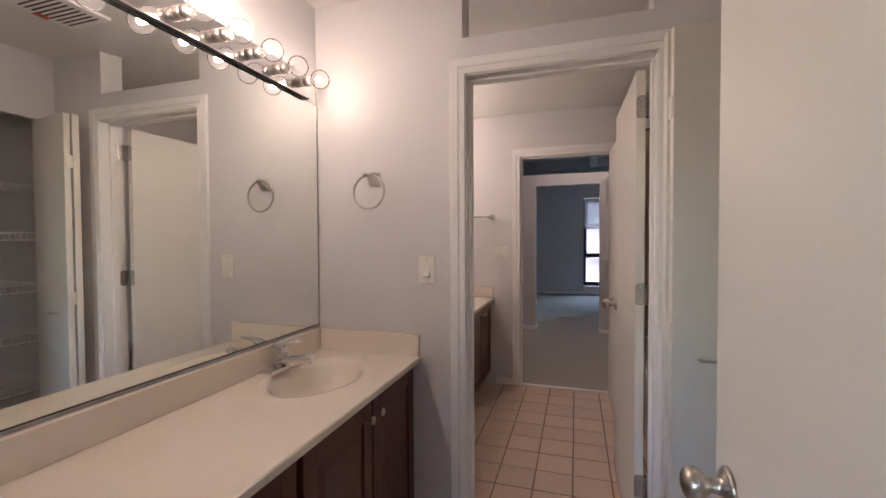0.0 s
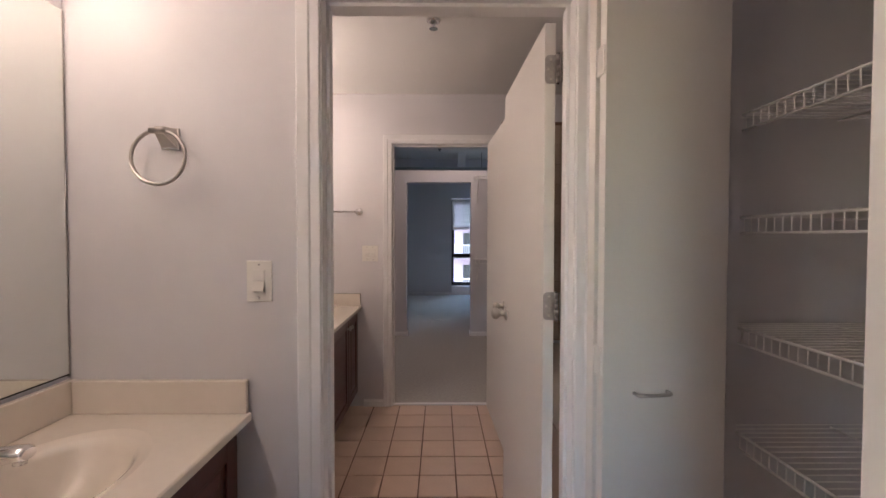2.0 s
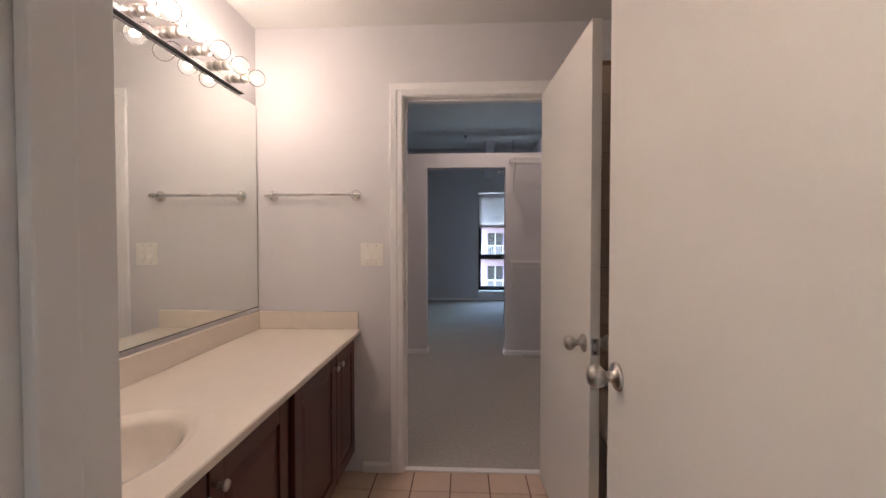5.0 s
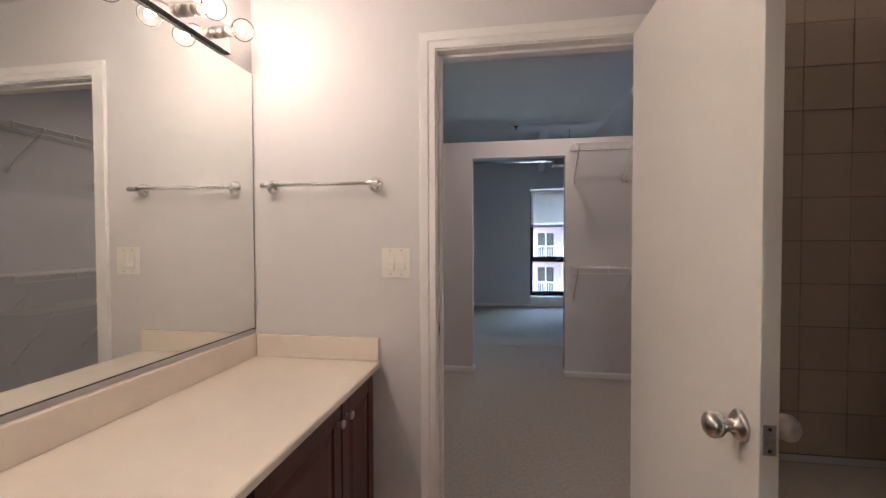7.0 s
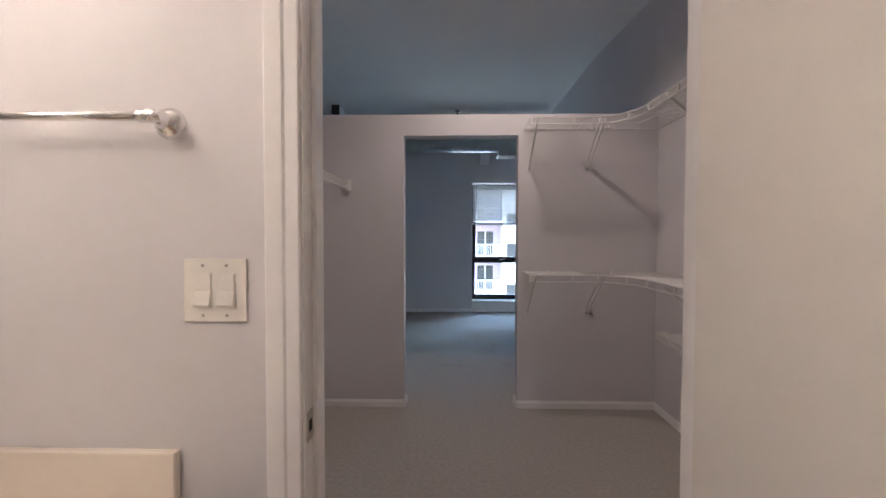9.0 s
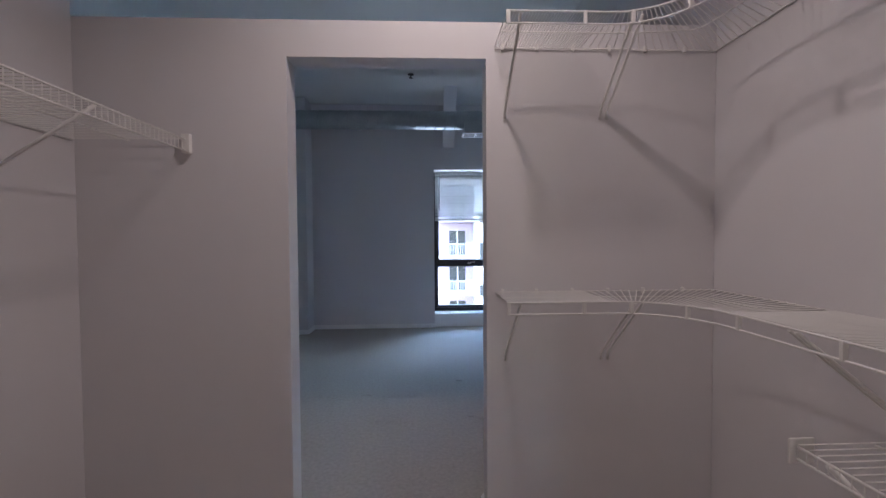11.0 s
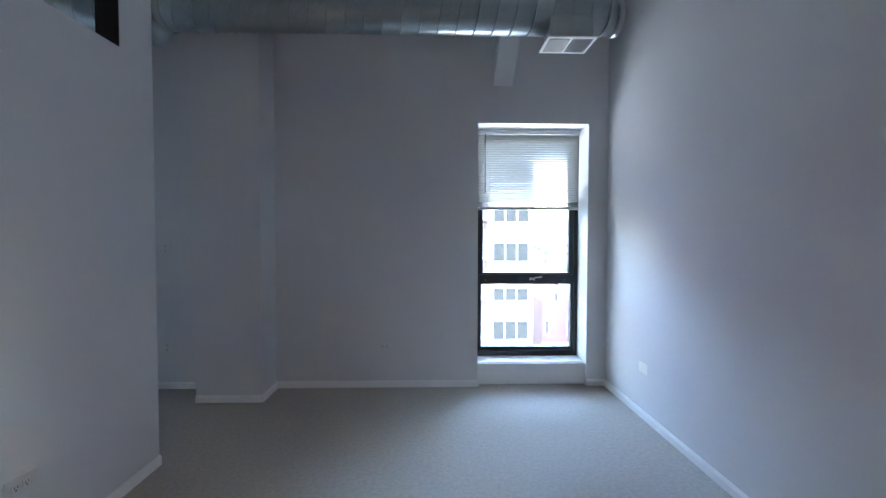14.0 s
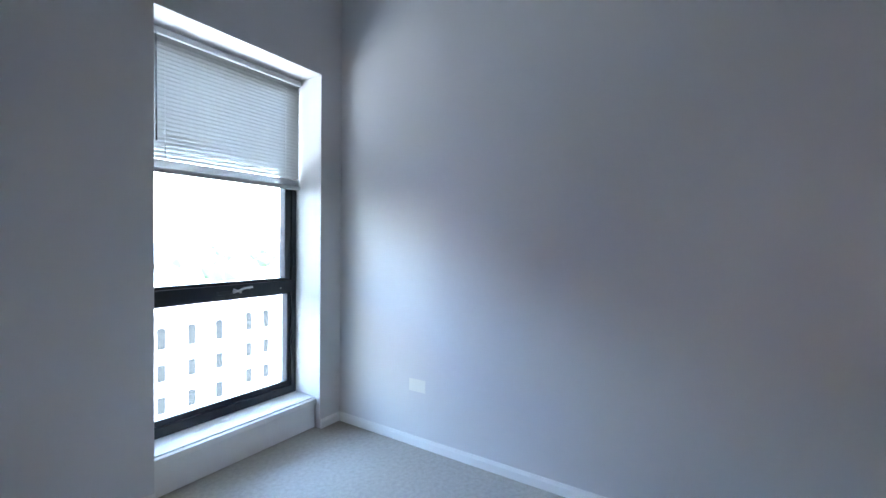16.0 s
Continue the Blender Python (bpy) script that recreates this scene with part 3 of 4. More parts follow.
    part("lever", bm, CHROME, f)


vanity(L1, -0.556, 0.32, W1, 0.805, (-0.845, 1.655), ((0.42, 0.79, 1), (0.80, 1.17, -1), (1.20, 1.585, 1), (1.595, 1.975, -1)), 1)
vanity(L2, -0.617, 2.20, W2, 0.785, (-0.890, 2.70), ((2.26, 2.715, 1), (2.725, 3.155, -1), (3.215, 3.69, 1), (3.70, 4.015, -1)), 2)

# ---- mirrors and light bars ----


def wall_mirror(x, y0, y1, z0, z1):
    m = thing("wall_mirror", "large frameless mirror over the vanity", "mirror", (x, 0, 0), "bathroom mirrors")
    part("mirror_glass", box(B(), 0.002, 0.006, y0, y1, z0, z1, 0.0008), MIRROR, m)
    part("bottom_channel", box(B(), 0.001, 0.0072, y0, y1, z0 - 0.0035, z0 + 0.0005, 0.0005), SLOT, m, "thin dark channel")
    part("edge_strip", box(B(), 0.001, 0.0075, y1, y1 + 0.003, z0 - 0.008, z1), STEEL, m)


wall_mirror(L1, 0.30, W1 - 0.008, 0.918, 1.945)
wall_mirror(L2, 2.14, W2 - 0.008, 0.905, 1.990)


def light_bar(x, y_last, count, pitch, z, dark, power):
    """A mirrored strip with bare clear globes on metal sockets; the bulbs in dark are burnt out."""
    b = thing("vanity_light_bar", "chrome strip light with bare clear globe bulbs", "light fixture", (x, 0, z), "vanity lights")
    y0, y1 = y_last - (count - 1) * pitch - 0.07, y_last + 0.07
    part("backplate", box(B(), 0.001, 0.026, y0, y1, -0.048, 0.052, 0.003), CHROME, b)
    part("lower_edge", box(B(), 0.001, 0.027, y0, y1, -0.0515, -0.0485, 0.0005), SLOT, b)
    for i in range(count):
        y = y_last - i * pitch
        so = part("socket", lathe(B(), [(0.021, 0.0265), (0.021, 0.052), (0.0185, 0.0525), (0.0185, 0.0545), (0.021, 0.055), (0.021, 0.079), (0.012, 0.080)], pose(0, y, 0, 0, 90, 0), 20), NICKEL, b)
        pr2 = [(0.013, 0.080), (0.0145, 0.090)] + [(0.039 * math.sin(a), 0.128 - 0.039 * math.cos(a)) for a in [0.38 + (math.pi - 0.40) * k / 13 for k in range(14)]]
        gb = part("globe", lathe(B(), pr2, pose(0, y, 0, 0, 90, 0), 24), BULB_GLASS, so, "clear glass globe bulb")
        gb.visible_shadow = False
        lit = i not in dark
        if lit:
            part("filament", lathe(B(), [(0.0015, 0.108), (0.007, 0.111), (0.010, 0.118), (0.009, 0.126), (0.005, 0.131), (0.001, 0.132)], pose(0, y, 0, 0, 90, 0), 12), FILAMENT, so)
        else:
            part("filament", tube(B(), [(0.106, y, 0), (0.118, y - 0.008, 0.004), (0.122, y, 0.006), (0.118, y + 0.008, 0.004), (0.106, y, 0)], 0.0008, 6, False), STEEL, so)
        part("glass_stem", lathe(B(), [(0.006, 0.081), (0.004, 0.095), (0.003, 0.108), (0.001, 0.109)], pose(0, y, 0, 0, 90, 0), 10), BULB_GLASS, so).visible_shadow = False
        if lit:
            lamp = new("bulb_light", bpy.data.lights.new("bulb_light", "POINT"))
            lamp.data.energy, lamp.data.color, lamp.data.shadow_soft_size = power * (0.14, 0.55, 1.0)[min(i, 2)], (1.0, 0.78, 0.64), 0.012
            lamp.location = (x + 0.132, y, z + 0.002)


light_bar(L1, 1.85, 8, 0.147, 2.000, (1,), BULB)
light_bar(L2, 3.80, 8, 0.152, 2.052, (2, 6), BULB * 2.0)

# ---- wall fittings in the bathrooms ----


def switch_plate(x, y, z, gangs, w, h):
    s = thing("light_switch", "ivory wall plate with rocker switches" if gangs > 1 else "ivory wall plate with one rocker switch", "light switch", (x, y, z))
    part("plate", box(B(), -w / 2, w / 2, -0.005, 0, -h / 2, h / 2, 0.002), PLASTIC, s)
    for g in range(gangs):
        c = (g - (gangs - 1) / 2) * 0.046
        part("rocker_frame", box(B(), c - 0.0175, c + 0.0175, -0.0065, -0.0051, -0.034, 0.034, 0.0008), PLASTIC, s)
        part("rocker", box(B(), c - 0.0155, c + 0.0155, -0.0080, -0.0066, 0.001, 0.031, 0.0006), PLASTIC, s)
        bm = B()
        wedge = [(-0.0066, 0.0), (-0.0085, 0.0), (-0.0150, -0.027), (-0.0135, -0.030), (-0.0066, -0.031)]
        e0, e1 = [[bm.verts.new((xx, yy, zz)) for yy, zz in wedge] for xx in (c - 0.0155, c + 0.0155)]
        for k in range(5):
            bm.faces.new((e0[k], e0[(k + 1) % 5], e1[(k + 1) % 5], e1[k]))
        bm.faces.new(e0)
        bm.faces.new(e1[::-1])
        part("rocker_paddle", bm, PLASTIC, s)
        for dz in (-0.048, 0.048):
            part("screw", tube(B(), [(c, -0.006, dz), (c, -0.0049, dz)], 0.0032, 8), STEEL, s)


switch_plate(-0.528, W1, 1.184, 1, 0.072, 0.118)
switch_plate(-0.549, W2, 1.190, 2, 0.122, 0.122)

r = thing("towel_ring", "brushed nickel towel ring on the wall", "towel ring", (-0.775, W1, 1.588))
part("mount", box(B(), -0.026, 0.026, -0.010, 0, -0.030, 0.030, 0.003), NICKEL, r)
bm = B()
q = [bm.verts.new(p) for p in ((-0.022, -0.010, -0.026), (0.022, -0.010, -0.026), (0.022, -0.010, 0.026), (-0.022, -0.010, 0.026), (-0.014, -0.050, 0.004), (0.010, -0.050, 0.004), (0.010, -0.050, 0.024), (-0.014, -0.050, 0.024))]
for f in ((0, 1, 5, 4), (1, 2, 6, 5), (2, 3, 7, 6), (3, 0, 4, 7), (4, 5, 6, 7), (3, 2, 1, 0)):
    bm.faces.new([q[i] for i in f])
part("arm", bm, NICKEL, r)
part("collar", tube(B(), [(-0.030, -0.046, 0.014), (0.016, -0.046, 0.014)], 0.009, 12), NICKEL, r)
part("ring", tube(B(), [(-0.006 + 0.074 * math.sin(a), -0.046 - 0.004 * (1 - math.cos(a)), 0.014 - 0.074 + 0.074 * math.cos(a)) for a in (2 * math.pi * k / 48 for k in range(49))], 0.0052, 10, False), NICKEL, r)

tb = thing("towel_bar", "polished chrome towel bar on the wall", "towel bar", (0, W2, 1.508))
for x in (-1.088, -0.632):
    post = part("post", lathe(B(), [(0.030, 0), (0.030, 0.004), (0.026, 0.007), (0.026, 0.010), (0.020, 0.014), (0.012, 0.018), (0.009, 0.034), (0.011, 0.046), (0.013, 0.056), (0.010, 0.066), (0.002, 0.068)], pose(x, 0, 0, 90, 0, 0)), CHROME, tb)
    part("finial", lathe(B(), [(0.011, -0.022), (0.012, -0.018), (0.009, -0.014), (0.012, -0.008), (0.012, 0.008), (0.009, 0.014), (0.012, 0.018), (0.011, 0.022)], pose(x, -0.056, 0, 0, 90, 0), 16), CHROME, post)
part("bar", tube(B(), [(-1.09, -0.056, 0), (-0.63, -0.056, 0)], 0.0085, 14), CHROME, tb)



def vent_fan(label, at):
    v = thing("ceiling_vent_fan", label, "exhaust fan", at, "bathroom vents")
    part("grille_frame", box(B(), -0.14, 0.14, -0.14, 0.14, -0.016, -0.001, 0.004), TRIM, v)
    for i in range(9):
        part("slot", box(B(), -0.10, 0.10, -0.10 + i * 0.025, -0.091 + i * 0.025, -0.0175, -0.0162), SLOT, v)
    return v


v = vent_fan("white square exhaust fan grille with red tab on the ceiling", (0.06, 1.63, CEIL_LOW))
part("tab", box(B(), 0.10, 0.13, -0.03, 0.03, -0.020, -0.0165, 0.001), RED, v)
vent_fan("white square exhaust fan grille on the ceiling", (-1.00, 3.38, CEIL_LOW + 0.01))


def sprinkler(x, y, z, dark):
    s = thing("fire_sprinkler", "small ceiling fire sprinkler head", "sprinkler", (x, y, z))
    mat = SLOT if dark else CHROME
    part("escutcheon", lathe(B(), [(0.036, -0.001), (0.034, -0.008), (0.020, -0.012), (0.010, -0.012)], None, 20), mat, s)
    part("stem", tube(B(), [(0, 0, -0.012), (0, 0, -0.040)], 0.008, 10), mat, s)
    part("deflector", lathe(B(), [(0.022, -0.044), (0.022, -0.041), (0.006, -0.040)], None, 16), mat, s)


sprinkler(-0.045, 2.95, CEIL_LOW + 0.01, False)
sprinkler(-0.02, 9.369, CEIL_HIGH, True)

# shower behind the open doors
tub = thing("bathtub", "pale bathtub along the tiled wall", "bathtub", (0, 0, 0))
bm = box(B(), 0.52, 1.19, 2.62, 4.03, 0.004, 0.46, 0.02)
part("apron", bm, MARBLE, tub)
part("rim", box(B(), 0.50, 1.19, 2.60, 4.03, 0.4605, 0.50, 0.015), MARBLE, tub)
tw = tagged(mesh("tiled_wall", box(B(), 0.46, 1.195, W2 - 0.008, W2 - 0.001, 0.52, 2.2), GROUT), "tan glazed wall tiles round the tub", "tiled wall", kind="structure")
tile_me = None
for i in range(5):
    for j in range(11):
        if tile_me is None:
            bm = box(B(), -0.074, 0.074, -0.004, 0.0, -0.074, 0.074, 0.002)
            tile_me = bpy.data.meshes.new("tile")
            bm.to_mesh(tile_me)
            bm.free()
            tile_me.materials.append(WALLTILE)
        o = new("tile", tile_me)
        o.parent = tw
        o.location = (0.535 + i * 0.15, W2 - 0.0085, 0.60 + j * 0.15)

# closet lamp on the ceiling
cl = thing("closet_ceiling_lamp", "plain round closet ceiling lamp", "ceiling lamp", (0.22, 5.70, CEIL_HIGH))
part("canopy", lathe(B(), [(0.07, -0.001), (0.07, -0.02), (0.03, -0.03)], None, 24), TRIM, cl)
part("lamp_socket", tube(B(), [(0, 0, -0.03), (0, 0, -0.07)], 0.02, 12), TRIM, cl)
part("shade", lathe(B(), [(0.03, -0.031), (0.075, -0.035), (0.08, -0.12), (0.078, -0.12), (0.072, -0.04), (0.028, -0.036)], None, 24), TRIM, cl)
lamp = new("closet_light", bpy.data.lights.new("closet_light", "SPOT"))
lamp.data.spot_size, lamp.data.spot_blend = radians(150), 0.9
lamp.data.energy, lamp.data.color, lamp.data.shadow_soft_size = CLOSET, (1.0, 0.78, 0.64), 0.05
lamp.location = (0.22, 5.70, CEIL_HIGH - 0.11)

# ---- bedroom: window and blind ----
FY = W4 + 0.235                 # face of the window frame
X0, X1 = WIN[0] + 0.002, WIN[1] - 0.002
Z0, Z1 = 0.19, WIN[3] - 0.002
RAIL = (0.857, 0.930)
win = thing("window_1", "tall black aluminium window with a fixed and an opening sash", "window", (0, FY, 0), kind="structure")
bm = B()
for q in ((X0, X0 + 0.036, Z0, Z1), (X1 - 0.036, X1, Z0, Z1)):
    box(bm, q[0], q[1], 0, 0.09, q[2], q[3], 0.002)
box(bm, X0 + 0.036, X1 - 0.036, 0, 0.09, Z0, Z0 + 0.052, 0.002)
box(bm, X0 + 0.036, X1 - 0.036, 0, 0.09, Z1 - 0.05, Z1, 0.002)
box(bm, X0 + 0.036, X1 - 0.036, -0.004, 0.09, RAIL[0], RAIL[1], 0.003)
part("window_frame", bm, BLACK, win)
bm = B()
a, b, c, d = X0 + 0.037, X1 - 0.037, Z0 + 0.053, RAIL[0] - 0.001
for q in ((a, a + 0.020, c, d), (b - 0.020, b, c, d), (a + 0.02, b - 0.02, c, c + 0.032), (a + 0.02, b - 0.02, d - 0.014, d)):
    box(bm, q[0], q[1], 0.016, 0.07, q[2], q[3], 0.003)
part("lower_sash", bm, BLACK, win)
part("pane", box(B(), a + 0.015, b - 0.015, 0.045, 0.050, c + 0.02, d - 0.008), GLASS, win).visible_shadow = False
bm = B()
c, d = RAIL[1] + 0.001, Z1 - 0.051
for q in ((a, a + 0.034, c, d), (b - 0.042, b, c, d), (a + 0.034, b - 0.042, c, c + 0.018), (a + 0.034, b - 0.042, d - 0.03, d)):
    box(bm, q[0], q[1], 0.010, 0.07, q[2], q[3], 0.004)
part("upper_sash", bm, BLACK, win)
part("pane", box(B(), a + 0.03, b - 0.035, 0.045, 0.050, c + 0.012, d - 0.02), GLASS, win).visible_shadow = False
hd = part("crank_handle", box(B(), 0.66, 0.80, -0.012, -0.0045, RAIL[0] + 0.020, RAIL[0] + 0.040, 0.003), BLACK, win)
part("lever", tube(B(), [(0.745, -0.014, 0.888), (0.775, -0.030, 0.897), (0.80, -0.036, 0.908), (0.855, -0.034, 0.912)], 0.0065, 8), NICKEL, hd, "worn pale metal lever")
part("lever_cap", tube(B(), [(0.75, -0.012, 0.905), (0.79, -0.028, 0.885)], 0.006, 8), NICKEL, hd)
part("side_latch", box(B(), X1 - 0.030, X1 - 0.012, -0.016, 0.0, 1.02, 1.10, 0.005), BLACK, win)
for z in (0.885,):
    for x in (X0 + 0.09, X1 - 0.12):
        part("screw", tube(B(), [(x, -0.0055, z), (x, -0.003, z)], 0.005, 8), STEEL, win)

sill = thing("window_sill_1", "white painted stepped sill box under the window", "window sill", (0, 0, 0), kind="structure")
part("sill_front", box(B(), X0, X1, W4 + 0.045, FY + 0.06, 0.001, 0.150, 0.003), TRIM, sill)
part("sill_board", box(B(), X0, X1, W4 + 0.030, FY + 0.06, 0.1505, 0.185, 0.004), TRIM, sill)
part("sill_step", box(B(), X0, X1, W4 + 0.055, FY + 0.06, 0.1855, 0.193, 0.002), TRIM, sill)
lin = thing("window_reveal", "white painted window reveal", "window reveal", kind="structure")
part("side_lining", box(B(), WIN[1] - 0.0018, WIN[1] - 0.0002, W4 + 0.002, FY, 0.19, WIN[3]), TRIM, lin)
part("head_lining", box(B(), WIN[0], WIN[1] - 0.002, W4 + 0.002, FY, WIN[3] - 0.0018, WIN[3] - 0.0002), TRIM, lin)

BY = FY - 0.040                # the blind hangs in front of the frame
bl = thing("window_blind", "white metal venetian blind, half raised", "blind", (0, BY, 0))
bx0, bx1 = X0 + 0.012, X1 - 0.012
part("headrail", box(B(), bx0, bx1, -0.018, 0.018, 2.178, 2.208, 0.002), RAIL_BACKLIT, bl)
slat_bm = B()
pts = [(-0.0125, -0.0012), (-0.006, 0.0008), (0.0, 0.0014), (0.006, 0.0008), (0.0125, -0.0012)]
tilt = radians(-42)
va, vb = [[slat_bm.verts.new((x, y * math.cos(tilt) - z * math.sin(tilt), y * math.sin(tilt) + z * math.cos(tilt))) for y, z in pts] for x in (bx0 + 0.004, bx1 - 0.004)]
for i in range(4):
    slat_bm.faces.new((va[i], va[i + 1], vb[i + 1], vb[i])).smooth = True
bmesh.ops.solidify(slat_bm, geom=slat_bm.faces[:], thickness=0.0005)
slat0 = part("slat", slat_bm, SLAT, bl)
slat0.location = (0, 0, 2.165)
z = 2.165 - 0.0205
while z > 1.585:
    o = new("slat", slat0.data)
    o.parent, o.location = bl, (0, 0, z)
    z -= 0.0205
for k in range(7):
    part("stacked_slat", box(B(), bx0 + 0.004, bx1 - 0.004, -0.0125, 0.0125, 1.537 + k * 0.006, 1.5400 + k * 0.006, 0.0008), RAIL_BACKLIT, bl)
part("bottom_rail", box(B(), bx0, bx1, -0.014, 0.014, 1.512, 1.5355, 0.004), RAIL_BACKLIT, bl)
for x in (bx0 + 0.11, bx1 - 0.11):
    for dy in (-0.0135, 0.0135):
        part("ladder_cord", tube(B(), [(x, dy, 1.535), (x, dy, 2.178)], 0.0012, 5), SLAT, bl)
part("wand", tube(B(), [(bx0 + 0.065, -0.024, 2.175), (bx0 + 0.066, -0.026, 1.66)], 0.0042, 6), clear_glass("clear_wand", 0.09, (0.55, 0.57, 0.6)), bl, "clear plastic tilt wand")



def plain_window(name, label, m, w, h):
    """A black frame with a middle rail and two panes; m poses its lower corner, the width along local x."""
    o = new(name)
    o.matrix_basis = m
    tagged(o, label, "window", kind="structure")
    bm = B()
    for q in ((0.002, 0.04, 0.002, h - 0.002), (w - 0.04, w - 0.002, 0.002, h - 0.002), (0.04, w - 0.04, 0.002, 0.05), (0.04, w - 0.04, h - 0.05, h - 0.002), (0.04, w - 0.04, h * 0.45, h * 0.45 + 0.06)):
        box(bm, q[0], q[1], 0, 0.08, q[2], q[3], 0.002)
    part("window_frame", bm, BLACK, o)
    for z0, z1 in ((0.045, h * 0.45 + 0.005), (h * 0.45 + 0.055, h - 0.045)):
        part("pane", box(B(), 0.035, w - 0.035, 0.038, 0.043, z0, z1), GLASS, o).visible_shadow = False


# out of view, added so that daylight reaches the bedroom from the left
plain_window("added_window_2", "unseen black aluminium window added to light the next room", pose(ADDED_NEXT_WIN[0], FY, ADDED_NEXT_WIN[2]), ADDED_NEXT_WIN[1] - ADDED_NEXT_WIN[0], ADDED_NEXT_WIN[3] - ADDED_NEXT_WIN[2])
# unseen too; added and placed to send cool light onto the folding door
plain_window("added_window_3", "unseen window added at the end of the entry for daylight", pose(ADDED_HALL_WIN[0], -1.71, ADDED_HALL_WIN[2]), ADDED_HALL_WIN[1] - ADDED_HALL_WIN[0], ADDED_HALL_WIN[3] - ADDED_HALL_WIN[2])

# ---- bedroom: overhead ----
DY, DZ, DR = 9.70, 2.694, 0.110
du = thing("air_duct", "exposed round spiral steel air duct under the ceiling", "air duct", (0, DY, DZ))
part("duct_pipe", lathe(B(), [(DR, -5.1), (DR, 1.070), (DR - 0.006, 1.074), (DR - 0.012, 1.06)], pose(0, 0, 0, 0, 90, 0), 40), DUCT, du)
# raised spiral seam
sp = []
for k in range(0, 36 * 24):
    a = 2 * math.pi * k / 24
    xx = 1.05 - 0.118 * k / 24
    if xx < -3.2:
        break
    sp.append((xx, (DR + 0.001) * math.cos(a), (DR + 0.001) * math.sin(a)))
part("spiral_seam", tube(B(), sp, 0.005, 5), DUCT, du)
part("end_cap", lathe(B(), [(DR + 0.003, 1.045), (DR + 0.003, 1.078), (DR - 0.01, 1.080), (0.01, 1.078)], pose(0, 0, 0, 0, 90, 0), 40), DUCT, du)
part("joint_collar", lathe(B(), [(DR + 0.001, -1.86), (DR + 0.014, -1.86), (DR + 0.014, -1.80), (DR + 0.001, -1.80)], pose(0, 0, 0, 0, 90, 0), 40), DUCT, du)
part("branch_stub", tube(B(), [(-1.86, 0.0, -0.06), (-1.93, 0.0, -0.17)], 0.085, 24), DUCT, du)
bm = B()
box(bm, 0.608, 0.880, -0.105, 0.085, -0.172, -0.03, 0.003)
part("boot", bm, DUCT, du)
gr = part("grille", box(B(), 0.588, 0.900, -0.130, 0.105, -0.1805, -0.1725, 0.002), TRIM, du, "white metal supply grille")
for gx0, gx1 in ((0.608, 0.735), (0.752, 0.880)):
    part("opening", box(B(), gx0, gx1, -0.105, 0.082, -0.1822, -0.1808), SLOT, gr)
    # louvres of one half in grey, the shade of their tilt put into the colour
    for k in range(8):
        xx = gx0 + 0.008 + k * (gx1 - gx0 - 0.012) / 7.6
        part("louvre", box(B(), -0.0035, 0.0035, -0.105, 0.082, -0.0007, 0.0007, 0, pose(xx, 0, -0.1850, 0, 40 if gx0 < 0.7 else -40, 0)), TRIM if gx0 > 0.7 else STEEL, gr)
part("hanger_rod", tube(B(), [(0.865, 0, DR), (0.865, 0, CEIL_HIGH - DZ - 0.001)], 0.004, 8), SLOT, du)

# sloping brace between ceiling and wall
bm = B()
p0, p1 = Vector((0.462, W4 + 0.02, 2.515)), Vector((0.452, 9.69, CEIL_HIGH + 0.02))
vv = []
for p in (p0, p1):
    for dx, dn in ((-0.078, 0), (0.078, 0), (0.078, 1), (-0.078, 1)):
        off = Vector((0, 0.12, 0.10)) if dn else Vector()
        vv.append(bm.verts.new(p + Vector((dx, 0, 0)) + off))
for f in ((0, 1, 2, 3), (4, 5, 6, 7), (0, 1, 5, 4), (1, 2, 6, 5), (2, 3, 7, 6), (3, 0, 4, 7)):
    bm.faces.new([vv[i] for i in f])
structure("ceiling_brace", bm, PAINT, "grey painted sloping brace from ceiling to window wall", "brace")

dark = thing("dark_post_facing", "tall dark brown board on the edge of the partition post", "board", (0, 0, 0))
part("board", box(B(), P4 - 0.111, P4 - 0.002, 9.047, 9.054, 2.192, CEIL_HIGH - 0.002, 0.001), DARKWOOD, dark)

tr = thing("track_light", "black ceiling track with a small spotlight", "track light", (-2.80, 9.02, CEIL_HIGH))
part("track", box(B(), -0.02, 0.02, -1.2, 0.25, -0.03, -0.001, 0.003), SLOT, tr)
part("end_feed", box(B(), -0.05, 0.05, 0.25, 0.36, -0.035, -0.001, 0.003), STEEL, tr)
part("spot_arm", tube(B(), [(0, -0.05, -0.03), (0, -0.05, -0.09)], 0.01, 8), TRIM, tr)
part("spot_head", lathe(B(), [(0.030, 0), (0.034, 0.02), (0.034, 0.09), (0.03, 0.10)], pose(-0.03, -0.05, -0.17, 20, 10, 0), 16), TRIM, tr)
st = thing("smoke_detector", "small dark ceiling detector beyond the partition", "detector", (-2.65, 9.3, CEIL_HIGH))
part("detector_body", lathe(B(), [(0.045, -0.001), (0.045, -0.02), (0.02, -0.045)], None, 16), SLOT, st)

